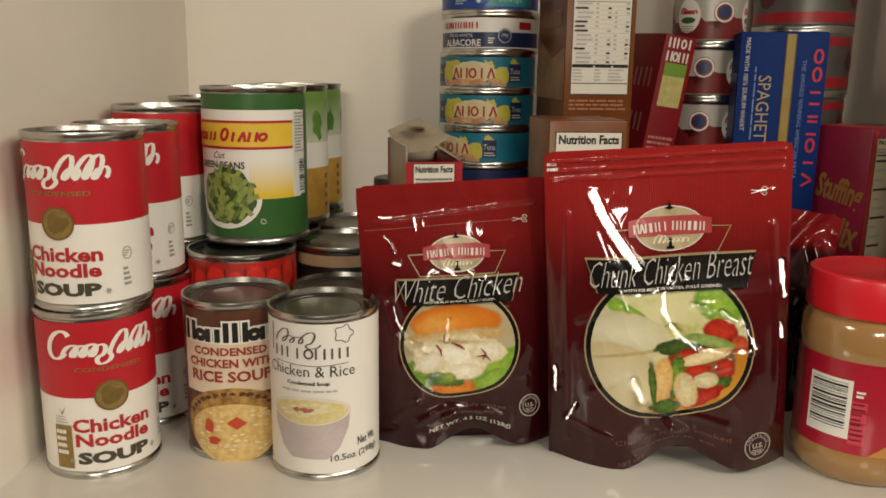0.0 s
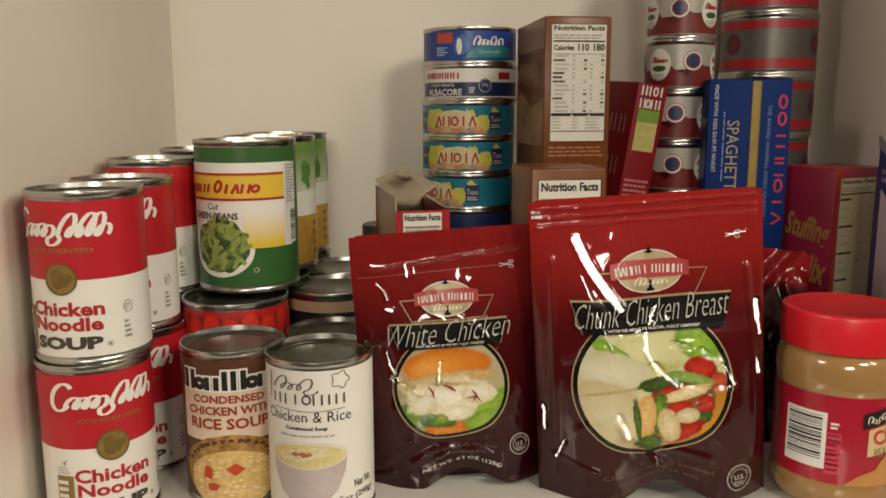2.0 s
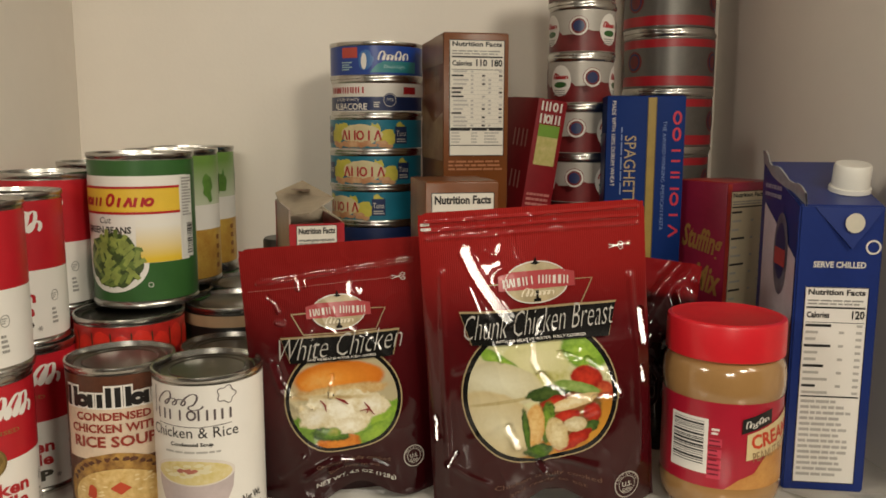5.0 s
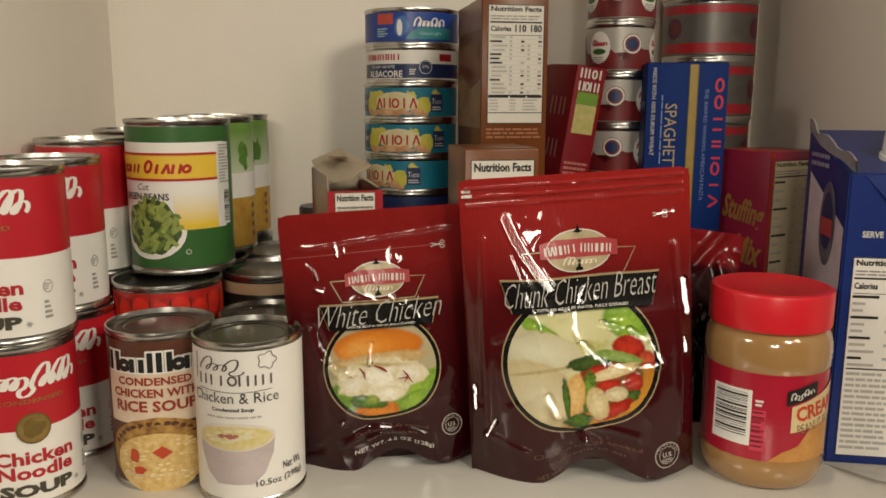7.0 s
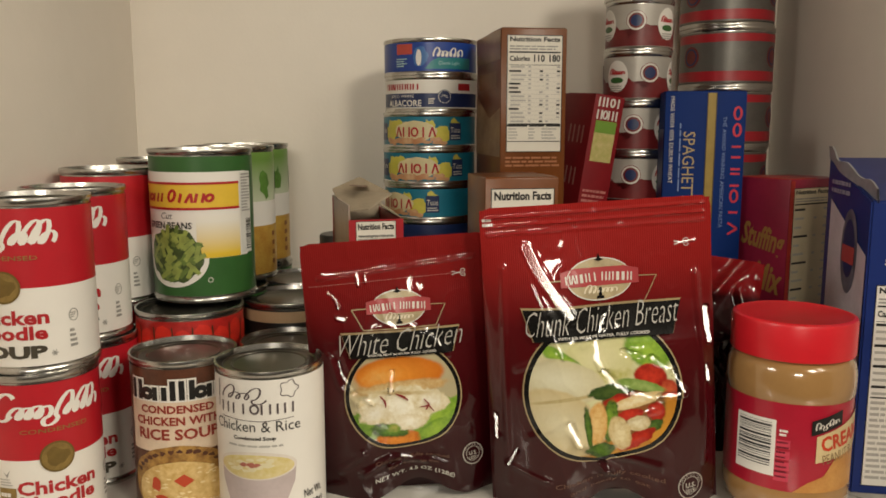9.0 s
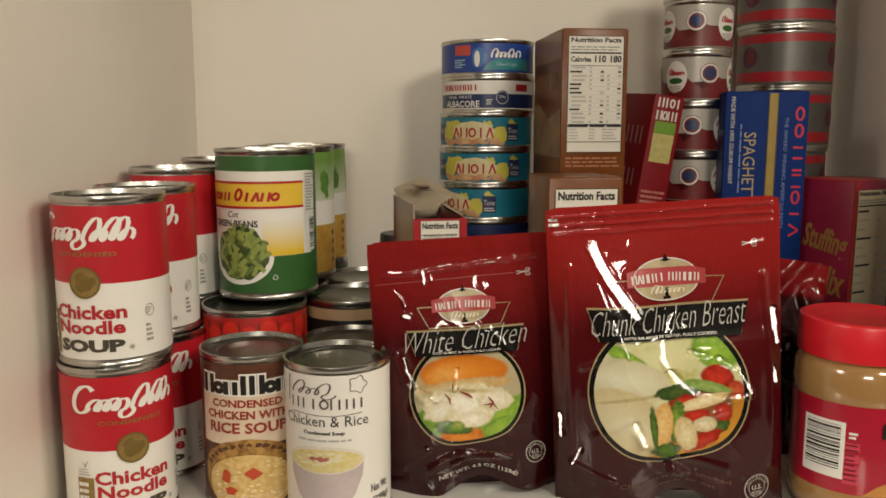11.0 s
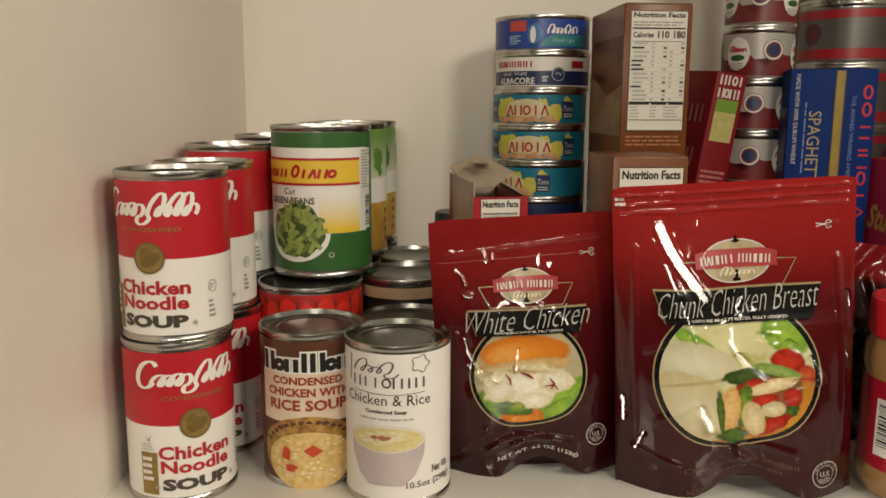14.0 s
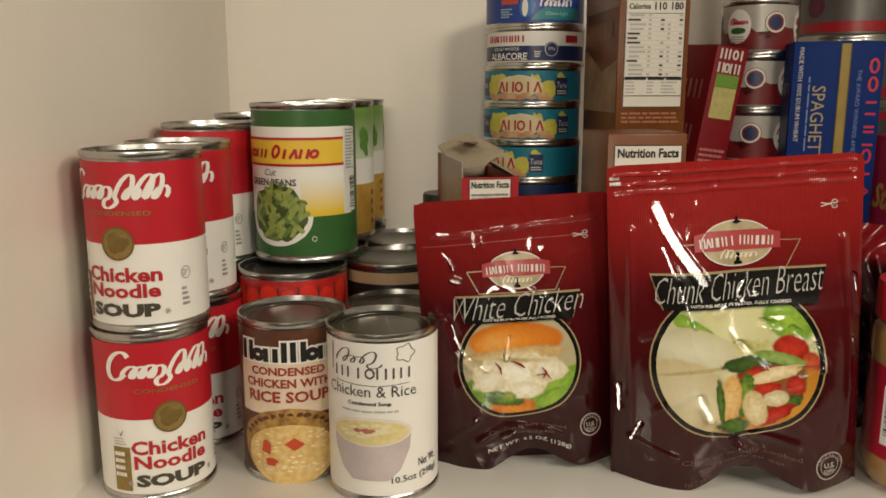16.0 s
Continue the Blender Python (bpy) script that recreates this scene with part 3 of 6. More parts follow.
def beans_can():
    r, h = 0.0375, 0.1115
    root = thing("bean_can", "cut green beans tin with green, white and yellow label", "food can", m=can_pose(-0.1990, 0.6015, 0.1150, 18))
    can_shell(root, r, h)
    f = on_can(r)
    lab = can_label(root, r, 0.005, h - 0.005, GREEN)
    w = decal("white_panel", rect(-0.075, 0.0330, 0.0375, 0.0955), f, L1, WHITE, lab)
    decal("yellow_band", rect(-0.075, 0.0700, 0.0290, 0.0865), f, L2, YELLOW, lab)
    t = rect(-0.075, 0.0865, 0.0290, 0.0882)
    rect(-0.075, 0.0683, 0.0290, 0.0700, t)
    decal("red_rule", t, f, L3, REDINK, lab)
    t = plain_row("noni", -0.040, 0.0785, 0.026, 0.0090, 0.0020, slant=0.25)
    plain_row("Oivno", -0.0085, 0.0785, 0.034, 0.0098, 0.0021, slant=0.25, bm=t)
    decal("maker_mark", t, f, L3, REDINK, lab)
    decal("cut_print", writing("Cut", -0.0265, 0.0640, 0.0100, 0.0046, slant=0.2), f, L2, BLACK, lab)
    decal("beans_print", writing("GREEN BEANS", -0.0275, 0.0570, 0.0410, 0.0050, bold=0.025), f, L2, BLACK, lab)
    decal("yellow_fade", rect(-0.004, 0.0332, 0.0290, 0.0640), f, L2, fade_mat("yellow_fade", 0.036, 0.060, (0.76, 0.52, 0.04), (0.80, 0.77, 0.70)), lab)
    decal("plate_picture", oval(-0.0225, 0.0330, 0.0265, 0.0215, a0=180, a1=360, n=24), f, L3, WHITE, lab)
    t = oval(-0.0220, 0.0350, 0.0220, 0.0200, rag=0.06, seed=4)
    decal("bean_ground", t, f, L3 + 0.0002, mat("bean_shade", (0.045, 0.075, 0.016), 0.5, vary=0.4, scale=200), lab)
    rnd = random.Random(12)
    pale, dark = bmesh.new(), bmesh.new()
    for i in range(64):
        a, q = rnd.uniform(0, 6.28), math.sqrt(rnd.random())
        u, v, d = -0.0220 + 0.0205 * q * math.cos(a), 0.0350 + 0.0182 * q * math.sin(a), rnd.uniform(0.3, 2.6)
        k = rnd.uniform(0.0034, 0.0060)
        stroke([(u - k * math.cos(d), v - k * math.sin(d)), (u, v + 0.0003), (u + k * math.cos(d), v + k * math.sin(d))], 0.0032, pale if i % 2 else dark)
    decal("bean_picture", dark, f, L4, mat("bean_dark", (0.13, 0.19, 0.040), 0.45, vary=0.3, scale=150), lab)
    decal("bean_picture", pale, f, L5, mat("bean_pale", (0.27, 0.33, 0.075), 0.45, vary=0.3, scale=150), lab)
    t = rect(0.0300, 0.0345, 0.0425, 0.0950)
    side = decal("side_panel", t, f, L3, mat("label_grey_white", (0.68, 0.67, 0.63), 0.4), lab)
    decal("side_print", bars(0.0310, 0.0420, 0.0650, 0.0940, 13, 0.5, 3), f, L4, GREY, lab)
    decal("barcode", stripes(0.0350, 0.0415, 0.0370, 0.0600, 5, False), f, L4, BLACK, lab)
    decal("seal_mark", ring(0.0045, 0.0170, 0.0019, 0.0019, 0.0004), f, L2, WHITE, lab)


beans_can()


def vegetable_can(x, y, rot):
    r, h = 0.0375, 0.1115
    root = thing("vegetable_can", "vegetable tin with green top and amber foot label", "food can", "vegetable cans", m=can_pose(x, y, 0.1150, rot))
    can_shell(root, r, h)
    f = on_can(r)
    lab = can_label(root, r, 0.005, h - 0.005, fade_mat("leaf_green", 0.062, 0.100, (0.62, 0.66, 0.50), (0.16, 0.30, 0.06)))
    can_label(root, r, 0.0455, 0.0660, WHITE, "white_band", lift=L1)
    can_label(root, r, 0.005, 0.0455, mat("amber", (0.42, 0.20, 0.035), 0.4, col2=(0.60, 0.40, 0.08), scale=60), "amber_band", lift=L1)
    t = bmesh.new()
    for k in range(-3, 4):
        u0 = k * 0.030
        oval(u0, 0.080, 0.006, 0.010, 14, t, 0.35, k + 9)
    decal("leaf_picture", t, f, L2, mat("leaf_mid", (0.10, 0.22, 0.04), 0.4, vary=0.3, scale=120), lab)
    t = bmesh.new()
    for k in range(-3, 4):
        for i in range(4):
            rect(k * 0.030 + 0.009, 0.012 + i * 0.008, k * 0.030 + 0.014, 0.016 + i * 0.008, t)
    decal("side_print", t, f, L2, mat("amber_dark", (0.22, 0.08, 0.02), 0.4), lab)


vegetable_can(-0.2020, 0.6770, 20)
vegetable_can(-0.2085, 0.7530, 60)


def tomato_can():
    r, h = 0.0375, 0.1150
    root = thing("tomato_can", "red tomatoes tin with white label sweep", "food can", m=can_pose(-0.1985, 0.5640, 0, 12))
    can_shell(root, r, h, STEELD)
    f = on_can(r)
    lab = can_label(root, r, 0.005, h - 0.005, mat("label_tomato", (0.42, 0.018, 0.015), 0.35, vary=0.3, scale=60))
    t, g = bmesh.new(), bmesh.new()
    for k in range(-4, 5):
        oval(k * 0.0135, 0.0960 + 0.003 * (k % 2), 0.0066, 0.0085, 20, t, 0.06, k + 7)
        stroke([(k * 0.0135 + 0.0066, 0.106), (k * 0.0135 + 0.0070, 0.097), (k * 0.0135 + 0.0055, 0.090)], 0.0008, g)
    decal("tomato_picture", t, f, L2, mat("tomato_red", (0.62, 0.03, 0.018), 0.3, vary=0.2, scale=120), lab)
    decal("leaf_picture", g, f, L3, mat("leaf_dark", (0.015, 0.03, 0.01), 0.4), lab)
    arc = [(-0.030 + 0.042 * i / 20, 0.072 + 0.0155 * math.sin(math.pi * (0.08 + 0.55 * i / 20))) for i in range(21)]
    decal("sweep", stroke(arc, 0.0030), f, L3, WHITE, lab)


tomato_can()
plain_can("food_can", "tin beneath the stacked vegetable tins", 0.0375, 0.1150, -0.2000, 0.6400, 0, GREEN)
plain_can("food_can", "tin beneath the stacked vegetable tins", 0.0375, 0.1150, -0.2080, 0.7560, 0, GREEN)
plain_can("food_can", "short tin with bare lid and dark label", RS, 0.0950, -0.1215, 0.5450, 0, NAVY, 0, STEELD)
KEN, lab = plain_can("food_can", "black labelled tin with tan top band", 0.0375, 0.1120, -0.1360, 0.6150, 0, BLACK, 14, STEELD)
can_label(KEN, 0.0375, 0.0975, 0.1060, mat("tan_band", (0.50, 0.34, 0.20), 0.4), "tan_band", lift=L1)
t = plain_row("NINNVII", 0.0, 0.0858, 0.0440, 0.0058, 0.0011)
decal("maker_mark", t, on_can(0.0375), L2, SILVER, lab)
plain_can("food_can", "tin with bare steel lid behind the black tin", 0.0375, 0.1130, -0.1435, 0.6905, 0, NAVY, 0, STEELD)
TALL = thing("spice_jar", "dark lidded spice jar beside opened box", "jar", m=can_pose(-0.0950, 0.6300, 0, 0))
part("jar_body", lathe([(0, 0), (0.0185, 0), (0.0195, 0.001), (0.0195, 0.140), (0.018, 0.144), (0, 0.144)]), mat("dark_spice", (0.05, 0.035, 0.025), 0.3), TALL)
part("lid", lathe([(0.0185, 0.1442), (0.0200, 0.1446), (0.0200, 0.1570), (0.0190, 0.1585), (0, 0.1585)]), mat("dark_lid", (0.03, 0.027, 0.025), 0.4), TALL, "dark plastic lid")

# ---------------------------------------------------------------- stacked tuna
RT, HT = 0.0418, 0.0318


def tuna_can(label, base, z, rot, dx=0.0, dy=0.0, lid=None):
    root = thing("tuna_can", label, "tuna can", "stacked tuna cans", m=can_pose(-0.0357 + dx, 0.7540 + dy, z, rot))
    can_shell(root, RT, HT, lid)
    return root, can_label(root, RT, 0.0034, HT - 0.0036, base)


FT = on_can(RT)
for i in range(5):
    tuna_can("plain dark blue tuna tin in the stack", NAVY, i * HT, 0, lid=STEEL)


def ancla(z, rot, dx):
    root, lab = tuna_can("tuna tin with blue, yellow and orange label", mat("label_teal", (0.012, 0.175, 0.27), 0.35, vary=0.15, scale=60), z, rot, dx)
    LEMON = mat("lemon", (0.52, 0.48, 0.06), 0.38, col2=(0.66, 0.58, 0.10), scale=150)
    t = bmesh.new()
    for cu, cv, ru, rv, sd in ((-0.0255, 0.0150, 0.0085, 0.0095, 1), (0.0240, 0.0125, 0.0110, 0.0070, 2), (0.0130, 0.0190, 0.0055, 0.0065, 3), (0.0370, 0.0190, 0.0060, 0.0070, 4), (-0.0180, 0.0215, 0.0060, 0.0040, 5)):
        oval(cu, cv, ru, rv, 22, t, 0.22, sd)
    decal("yellow_splash", t, FT, L1, LEMON, lab)
    decal("pale_glow", oval(0.0, 0.0155, 0.0195, 0.0090, rag=0.05), FT, L2 - 0.0001, mat("pale_lemon", (0.66, 0.58, 0.34), 0.4, vary=0.1, scale=120), lab)
    FOOD = mat("tuna_food", (0.66, 0.42, 0.24), 0.4, col2=(0.50, 0.20, 0.08), scale=200)
    t = bmesh.new()
    rnd = random.Random(7)
    for i in range(34):
        oval(rnd.uniform(-0.030, 0.026), rnd.uniform(0.0050, 0.0090), rnd.uniform(0.002, 0.0045), rnd.uniform(0.0012, 0.0024), 10, t, 0.3, i)
    decal("food_picture", t, FT, L3 - 0.0001, FOOD, lab)
    decal("maker_mark", plain_row("VNOIV", 0.0, 0.0148, 0.0390, 0.0086, 0.0016), FT, L3, REDINK, lab, step=0.003)
    decal("tuna_panel", rect(0.031, 0.0075, 0.043, 0.0225), FT, L2, NAVY, lab)
    decal("tuna_panel", rect(-0.046, 0.0075, -0.033, 0.0225), FT, L2, NAVY, lab)
    t = writing("Tuna", 0.037, 0.0165, 0.0098, 0.0048, slant=0.15)
    writing("Tuna", -0.0395, 0.0165, 0.0098, 0.0048, slant=0.15, bm=t)
    decal("tuna_print", t, FT, L3, SILVER, lab)
    decal("small_print", bars(0.0325, 0.0420, 0.0085, 0.0125, 2, 0.5, 3), FT, L3, SILVER, lab)


ancla(5 * HT, -44, 0.0)
ancla(6 * HT, -10, -0.0010)
ancla(7 * HT, -14, -0.0005)
_, lab = tuna_can("albacore tuna tin with white and navy label", WHITE, 8 * HT, -8, 0.0015)
decal("navy_band", rect(-0.060, 0.0045, 0.060, 0.0165), FT, L1, NAVY, lab)
t = plain_row("NNVNIN", -0.028, 0.0222, 0.0270, 0.0052, 0.0014)
plain_row("NII", -0.0075, 0.0222, 0.0120, 0.0052, 0.0014, bm=t)
decal("maker_mark", t, FT, L2, REDINK, lab)
t = writing("ALBACORE", -0.0185, 0.0080, 0.037, 0.0058, bold=0.02)
writing("SOLID WHITE", -0.0200, 0.0140, 0.026, 0.0026, bm=t)
decal("albacore_print", t, FT, L2, WHITE, lab)
decal("protein_mark", oval(0.0200, 0.0135, 0.0062, 0.0062), FT, L2, NAVY, lab, step=0.003)
t = ring(0.0200, 0.0135, 0.0056, 0.0056, 0.0005)
writing("29g", 0.0200, 0.0140, 0.0060, 0.0030, bm=t)
bars(0.006, 0.0125, 0.0070, 0.0125, 3, 0.5, 1, t)
decal("protein_print", t, FT, L3, SILVER, lab)
decal("red_edge", rect(0.033, 0.0190, 0.047, 0.0250), FT, L2, REDINK, lab)

_, lab = tuna_can("tuna tin with bright blue label and teal sweep", BLUE, 9 * HT, -3, 0.0005)
decal("teal_sweep", poly([(0.0, 0.0055), (0.045, 0.0055), (0.045, 0.0150), (0.012, 0.0150), (0.006, 0.0120)]), FT, L1, mat("label_teal_green", (0.03, 0.22, 0.24), 0.35), lab)
decal("red_tab", rect(-0.0270, 0.0180, -0.0110, 0.0268), FT, L1, mat("tab_red", (0.50, 0.07, 0.05), 0.4, vary=0.15), lab)
decal("fish_mark", oval(-0.0035, 0.0160, 0.0065, 0.0085, 24, rag=0.1, seed=2), FT, L2, mat("mark_blue", (0.05, 0.16, 0.42), 0.35), lab, step=0.003)
decal("fish_belly", oval(-0.0050, 0.0150, 0.0025, 0.0070, 18), FT, L3, WHITE, lab, step=0.003)
decal("maker_mark", script(0.0210, 0.0190, 0.026, 0.0075, (1.0, 0.6, 0.6, 0.5, 1.0, 0.5, 0.8), 0.0013, 0.2), FT, L2, WHITE, lab, step=0.003)
t = writing("Chunk Light", 0.0220, 0.0100, 0.020, 0.0040)
bars(-0.0270, -0.0150, 0.0070, 0.0150, 4, 0.5, 4, t)
decal("kind_print", t, FT, L3, mat("pale_teal", (0.40, 0.60, 0.62), 0.4), lab)

# ---------------------------------------------------------------- canned fuel stacks
RA, HA = 0.0290, 0.0437
FA = on_can(RA)
MAROON = mat("label_maroon", (0.16, 0.014, 0.016), 0.38, vary=0.25, scale=60)
TINWHITE = mat("label_tin_white", (0.44, 0.41, 0.37), 0.40, metal=0.2, vary=0.08)


def small_fuel_can():
    root = thing("fuel_can", "small cooking fuel tin with silver and maroon label", "fuel can", "small stacked fuel cans")
    can_shell(root, RA, HA)
    lab = can_label(root, RA, 0.0040, HA - 0.0045, TINWHITE)
    wave = [(-0.088 + 0.176 * i / 60, 0.0172 + 0.0052 * math.sin(i * 0.62)) for i in range(61)]
    decal("maroon_swoosh", poly([(-0.088, 0.0045), (0.088, 0.0045)] + wave[::-1]), FA, L1, MAROON, lab)
    t, s = bmesh.new(), bmesh.new()
    for k in (-1, 0, 1):
        u = k * 0.058
        oval(u, 0.0255, 0.0085, 0.0085, 30, t)
        ring(u, 0.0255, 0.0080, 0.0080, 0.0016, 30, s)
    decal("round_mark", t, FA, L2, MAROON, lab, step=0.003)
    decal("round_mark_ring", s, FA, L3, SILVER, lab, step=0.003)
    t, s = bmesh.new(), bmesh.new()
    for k in (-1, 0, 1):
        u = k * 0.058
        oval(u, 0.0255, 0.0048, 0.0048, 20, t)
        oval(u + 0.029, 0.0230, 0.0105, 0.0135, 26, s)
    decal("blue_dot", t, FA, L3, NAVY, lab, step=0.003)
    decal("maker_panel", s, FA, L2, WHITE, lab, step=0.003)
    t, s, g = bmesh.new(), bmesh.new(), bmesh.new()
    for k in (-1, 0, 1):
        u = k * 0.058 + 0.029
        script(u, 0.0265, 0.0135, 0.0050, (1.0, 0.8, 0.5, 0.5, 0.5, 0.5), 0.0012, 0.2, 0, t)
        oval(u, 0.0195, 0.0066, 0.0026, 16, g)
        bars(u - 0.0065, u + 0.0065, 0.0100, 0.0155, 3, 0.5, 2, s, 0.1)
    decal("maker_mark", t, FA, L3, REDINK, lab, step=0.003)
    decal("leaf_mark", g, FA, L3, GREEN, lab, step=0.003)
    decal("small_print", s, FA, L3, GREY, lab)
    return root


FUEL = small_fuel_can()
FUEL.matrix_basis = can_pose(0.1500, 0.7430, 0, 10)
for i, rot in enumerate((30, -20, 12, -16, -12, 12, -15, 14), 1):
    copy_thing(FUEL, can_pose(0.1500 + 0.0008 * math.sin(i * 2.1), 0.7430, i * HA, rot))

RB, HB = 0.0432, 0.0556
FB = on_can(RB)


def large_fuel_can():
    root = thing("fuel_can", "large cooking fuel tin, silver grey with red stripes", "fuel can", "large stacked fuel cans")
    can_shell(root, RB, HB)
    lab = can_label(root, RB, 0.0042, HB - 0.0050, mat("label_fuel_grey", (0.150, 0.142, 0.130), 0.40, metal=0.45, vary=0.12, scale=50))
    t = rect(-0.136, 0.0060, 0.136, 0.0150)
    poly([(-0.136, 0.0405), (0.136, 0.0430), (0.136, 0.0490), (-0.136, 0.0490)], t)
    decal("red_stripe", t, FB, L1, mat("stripe_red", (0.42, 0.014, 0.025), 0.36, vary=0.1), lab)
    t, s = bmesh.new(), bmesh.new()
    for k in (-1, 0, 1):
        oval(k * 0.086 - 0.045, 0.0285, 0.0095, 0.0100, 26, t)
        ring(k * 0.086 - 0.045, 0.0285, 0.0075, 0.0080, 0.0016, 26, s)
    decal("round_mark", t, FB, L2, MAROON, lab, step=0.003)
    decal("round_mark_ring", s, FB, L3, NAVY, lab, step=0.003)
    return root


FUELB = large_fuel_can()
FUELB.matrix_basis = can_pose(0.2475, 0.8190, 0, 0)
for i, rot in enumerate((5, -8, 0, 3, -2, 0, 4), 1):
    copy_thing(FUELB, can_pose(0.2475 + 0.0010 * math.sin(i * 1.7), 0.8190, i * HB, rot))


# ---------------------------------------------------------------- pouches
def bump_line(x, z, line, w, h):
    """Height of a fold that runs along a polyline."""
    return h * math.exp(-(line_distance(x, z, line) / w) ** 2)


def line_distance(x, z, line):
    best = 1.0
    for (x0, z0), (x1, z1) in zip(line, line[1:]):
        dx, dz = x1 - x0, z1 - z0
        k = max(0.0, min(1.0, ((x - x0) * dx + (z - z0) * dz) / (dx * dx + dz * dz)))
        best = min(best, math.hypot(x - x0 - k * dx, z - z0 - k * dz))
    return best


def pouch_surface(W, H, bulge, arch, folds, seed, belly=0.30, flare=0.0, taut=False, glint_creases=()):
    """Front of a stand-up pouch: (x from the middle, z from the foot, lift) to a place in its own frame."""
    def sheet(x, z):
        """A gently curved sheet, angled to mirror the ceiling lamps, for the crease facets."""
        return 0.07 * x + 0.5 * x * x - 0.24 * z - 1.4 * (0.165 * z - z * z / 2)

    def plain(x, z):
        q = max(-1.0, min(1.0, 2 * x / W))
        v = max(0.0, min(1.0, z / H))
        up = 0.62 + 0.38 * math.sin(min(1.0, v / belly) * math.pi / 2) if v < belly else max(0.0, math.cos((v - belly) / (0.93 - belly) * math.pi / 2)) ** 1.15 if v < 0.93 else 0.0
        fwd = bulge * max(0.0, 1 - q ** (4 if taut and q > 0 else 2)) ** 0.75 * up
        if taut:
            s = max(0.0, min(1.0, (q + 0.45) / 0.8))
            fwd *= 1 - (0.34 + 0.30 * max(0.0, min(1.0, (v - 0.56) / 0.12))) * s * s * (3 - 2 * s) * min(1.0, v / 0.6)
        return fwd

    # Facets shaped where glints should show, each tilted to return the ceiling lamps.
    facets = []
    for line, w in glint_creases:
        cx, cz = sum(p[0] for p in line) / len(line), sum(p[1] for p in line) / len(line)
        xs, zs = [p[0] for p in line], [p[1] for p in line]
        facets.append((line, w, plain(cx, cz) - sheet(cx, cz) + 0.0004, (min(xs) - 2 * w, max(xs) + 2 * w, min(zs) - 2 * w, max(zs) + 2 * w)))

    def pouch_front(x, z, lift):
        q = max(-1.0, min(1.0, 2 * x / W))
        v = max(0.0, min(1.0, z / H))
        swell = max(0.0, 1 - q ** (4 if taut and q > 0 else 2)) ** 0.75
        up = 0.62 + 0.38 * math.sin(min(1.0, v / belly) * math.pi / 2) if v < belly else max(0.0, math.cos((v - belly) / (0.93 - belly) * math.pi / 2)) ** 1.15 if v < 0.93 else 0.0
        fwd = bulge * swell * up
        if taut:
            s = max(0.0, min(1.0, (q + 0.45) / 0.8))
            s = s * s * (3 - 2 * s)
            fwd *= 1 - (0.34 + 0.30 * max(0.0, min(1.0, (v - 0.56) / 0.12))) * s * min(1.0, v / 0.6)
        foot = arch * math.exp(-((x - 0.006) / (0.17 * W)) ** 2) * (1 - v) ** 5
        lobes = 0.0045 * (1 - v) ** 6 * math.cos(q * math.pi * 2.0) * -1
        fwd += lobes
        for line, w, h in folds:
            fwd += bump_line(x, z, line, w, h)
        swell *= 1 - 0.85 * bump_line(x, z, folds[0][0], 0.013, 1.0) if taut else 1.0
        if taut and v > 0.55:
            swell *= 1 - 0.5 * s
        fwd += 0.0011 * swell * noise.noise((x * 60 + seed, z * 40, seed * 1.7)) + 0.0016 * swell * noise.noise((x * 22, z * 18 + seed, 3.1))
        fwd += 0.00040 * swell * (1 - abs(noise.noise((x * 85 + seed * 3.3, z * 62 - seed, 7.7)))) ** 4
        for line, w, rise, box in facets:
            if box[0] < x < box[1] and box[2] < z < box[3]:
                k = max(0.0, min(1.0, (1.35 - line_distance(x, z, line) / w) / 0.6))
                fwd += (sheet(x, z) + rise - fwd) * k * k * (3 - 2 * k)
        return Vector((x * (1 + flare * (1 - v) ** 1.5), -fwd - lift, z + foot))
    CREASED.add(pouch_front)
    return pouch_front


def pouch_shell(root, fn, W, H, bulge, material, name="front_film", back=True, nx=240, nz=310):
    bm = bmesh.new()

    def edge(i, j):
        x, z = W * (i / nx - 0.5), H * j / nz
        # rounded top corners
        rr = 0.007
        for s in (-1, 1):
            cx, cz = s * (W / 2 - rr), H - rr
            if s * x > s * cx and z > cz:
                d = math.hypot(x - cx, z - cz)
                m = max(abs(x - cx), abs(z - cz))
                if d > 1e-9:
                    x, z = cx + (x - cx) * m / d, cz + (z - cz) * m / d
        return x, z
    front = [[bm.verts.new(fn(*edge(i, j), 0.0)) for i in range(nx + 1)] for j in range(nz + 1)]
    for j in range(nz):
        for i in range(nx):
            bm.faces.new((front[j][i], front[j][i + 1], front[j + 1][i + 1], front[j + 1][i]))
    film_ob = part(name, bm, material, root)
    bm = bmesh.new()
    mx, mz = 24, 28
    rows = []
    for j in range(mz + 1):
        row = []
        for i in range(mx + 1):
            x, z = W * (i / mx - 0.5), H * j / mz
            p = fn(x, z, 0)
            v = j / mz
            q = 2 * x / W
            inset = 0.0012 if abs(q) > 0.99 or j == mz else 0.0
            row.append(bm.verts.new((p.x * 0.995, 0.0010 + 0.6 * bulge * max(0, 1 - q * q) * max(0.0, 1 - v) ** 0.8, min(z, H - 0.0008) * 0.997)))
        rows.append(row)
    for j in range(mz):
        for i in range(mx):
            bm.faces.new((rows[j][i], rows[j + 1][i], rows[j + 1][i + 1], rows[j][i + 1]))
    part("back_film", bm, material, root)
    return film_ob


PINKINK = mat("pink_red_ink", (0.40, 0.05, 0.055), 0.3, vary=0.1, coat=0.9)
TANINK = mat("tan_ink", (0.42, 0.34, 0.20), 0.3, vary=0.25, scale=120, coat=0.9)
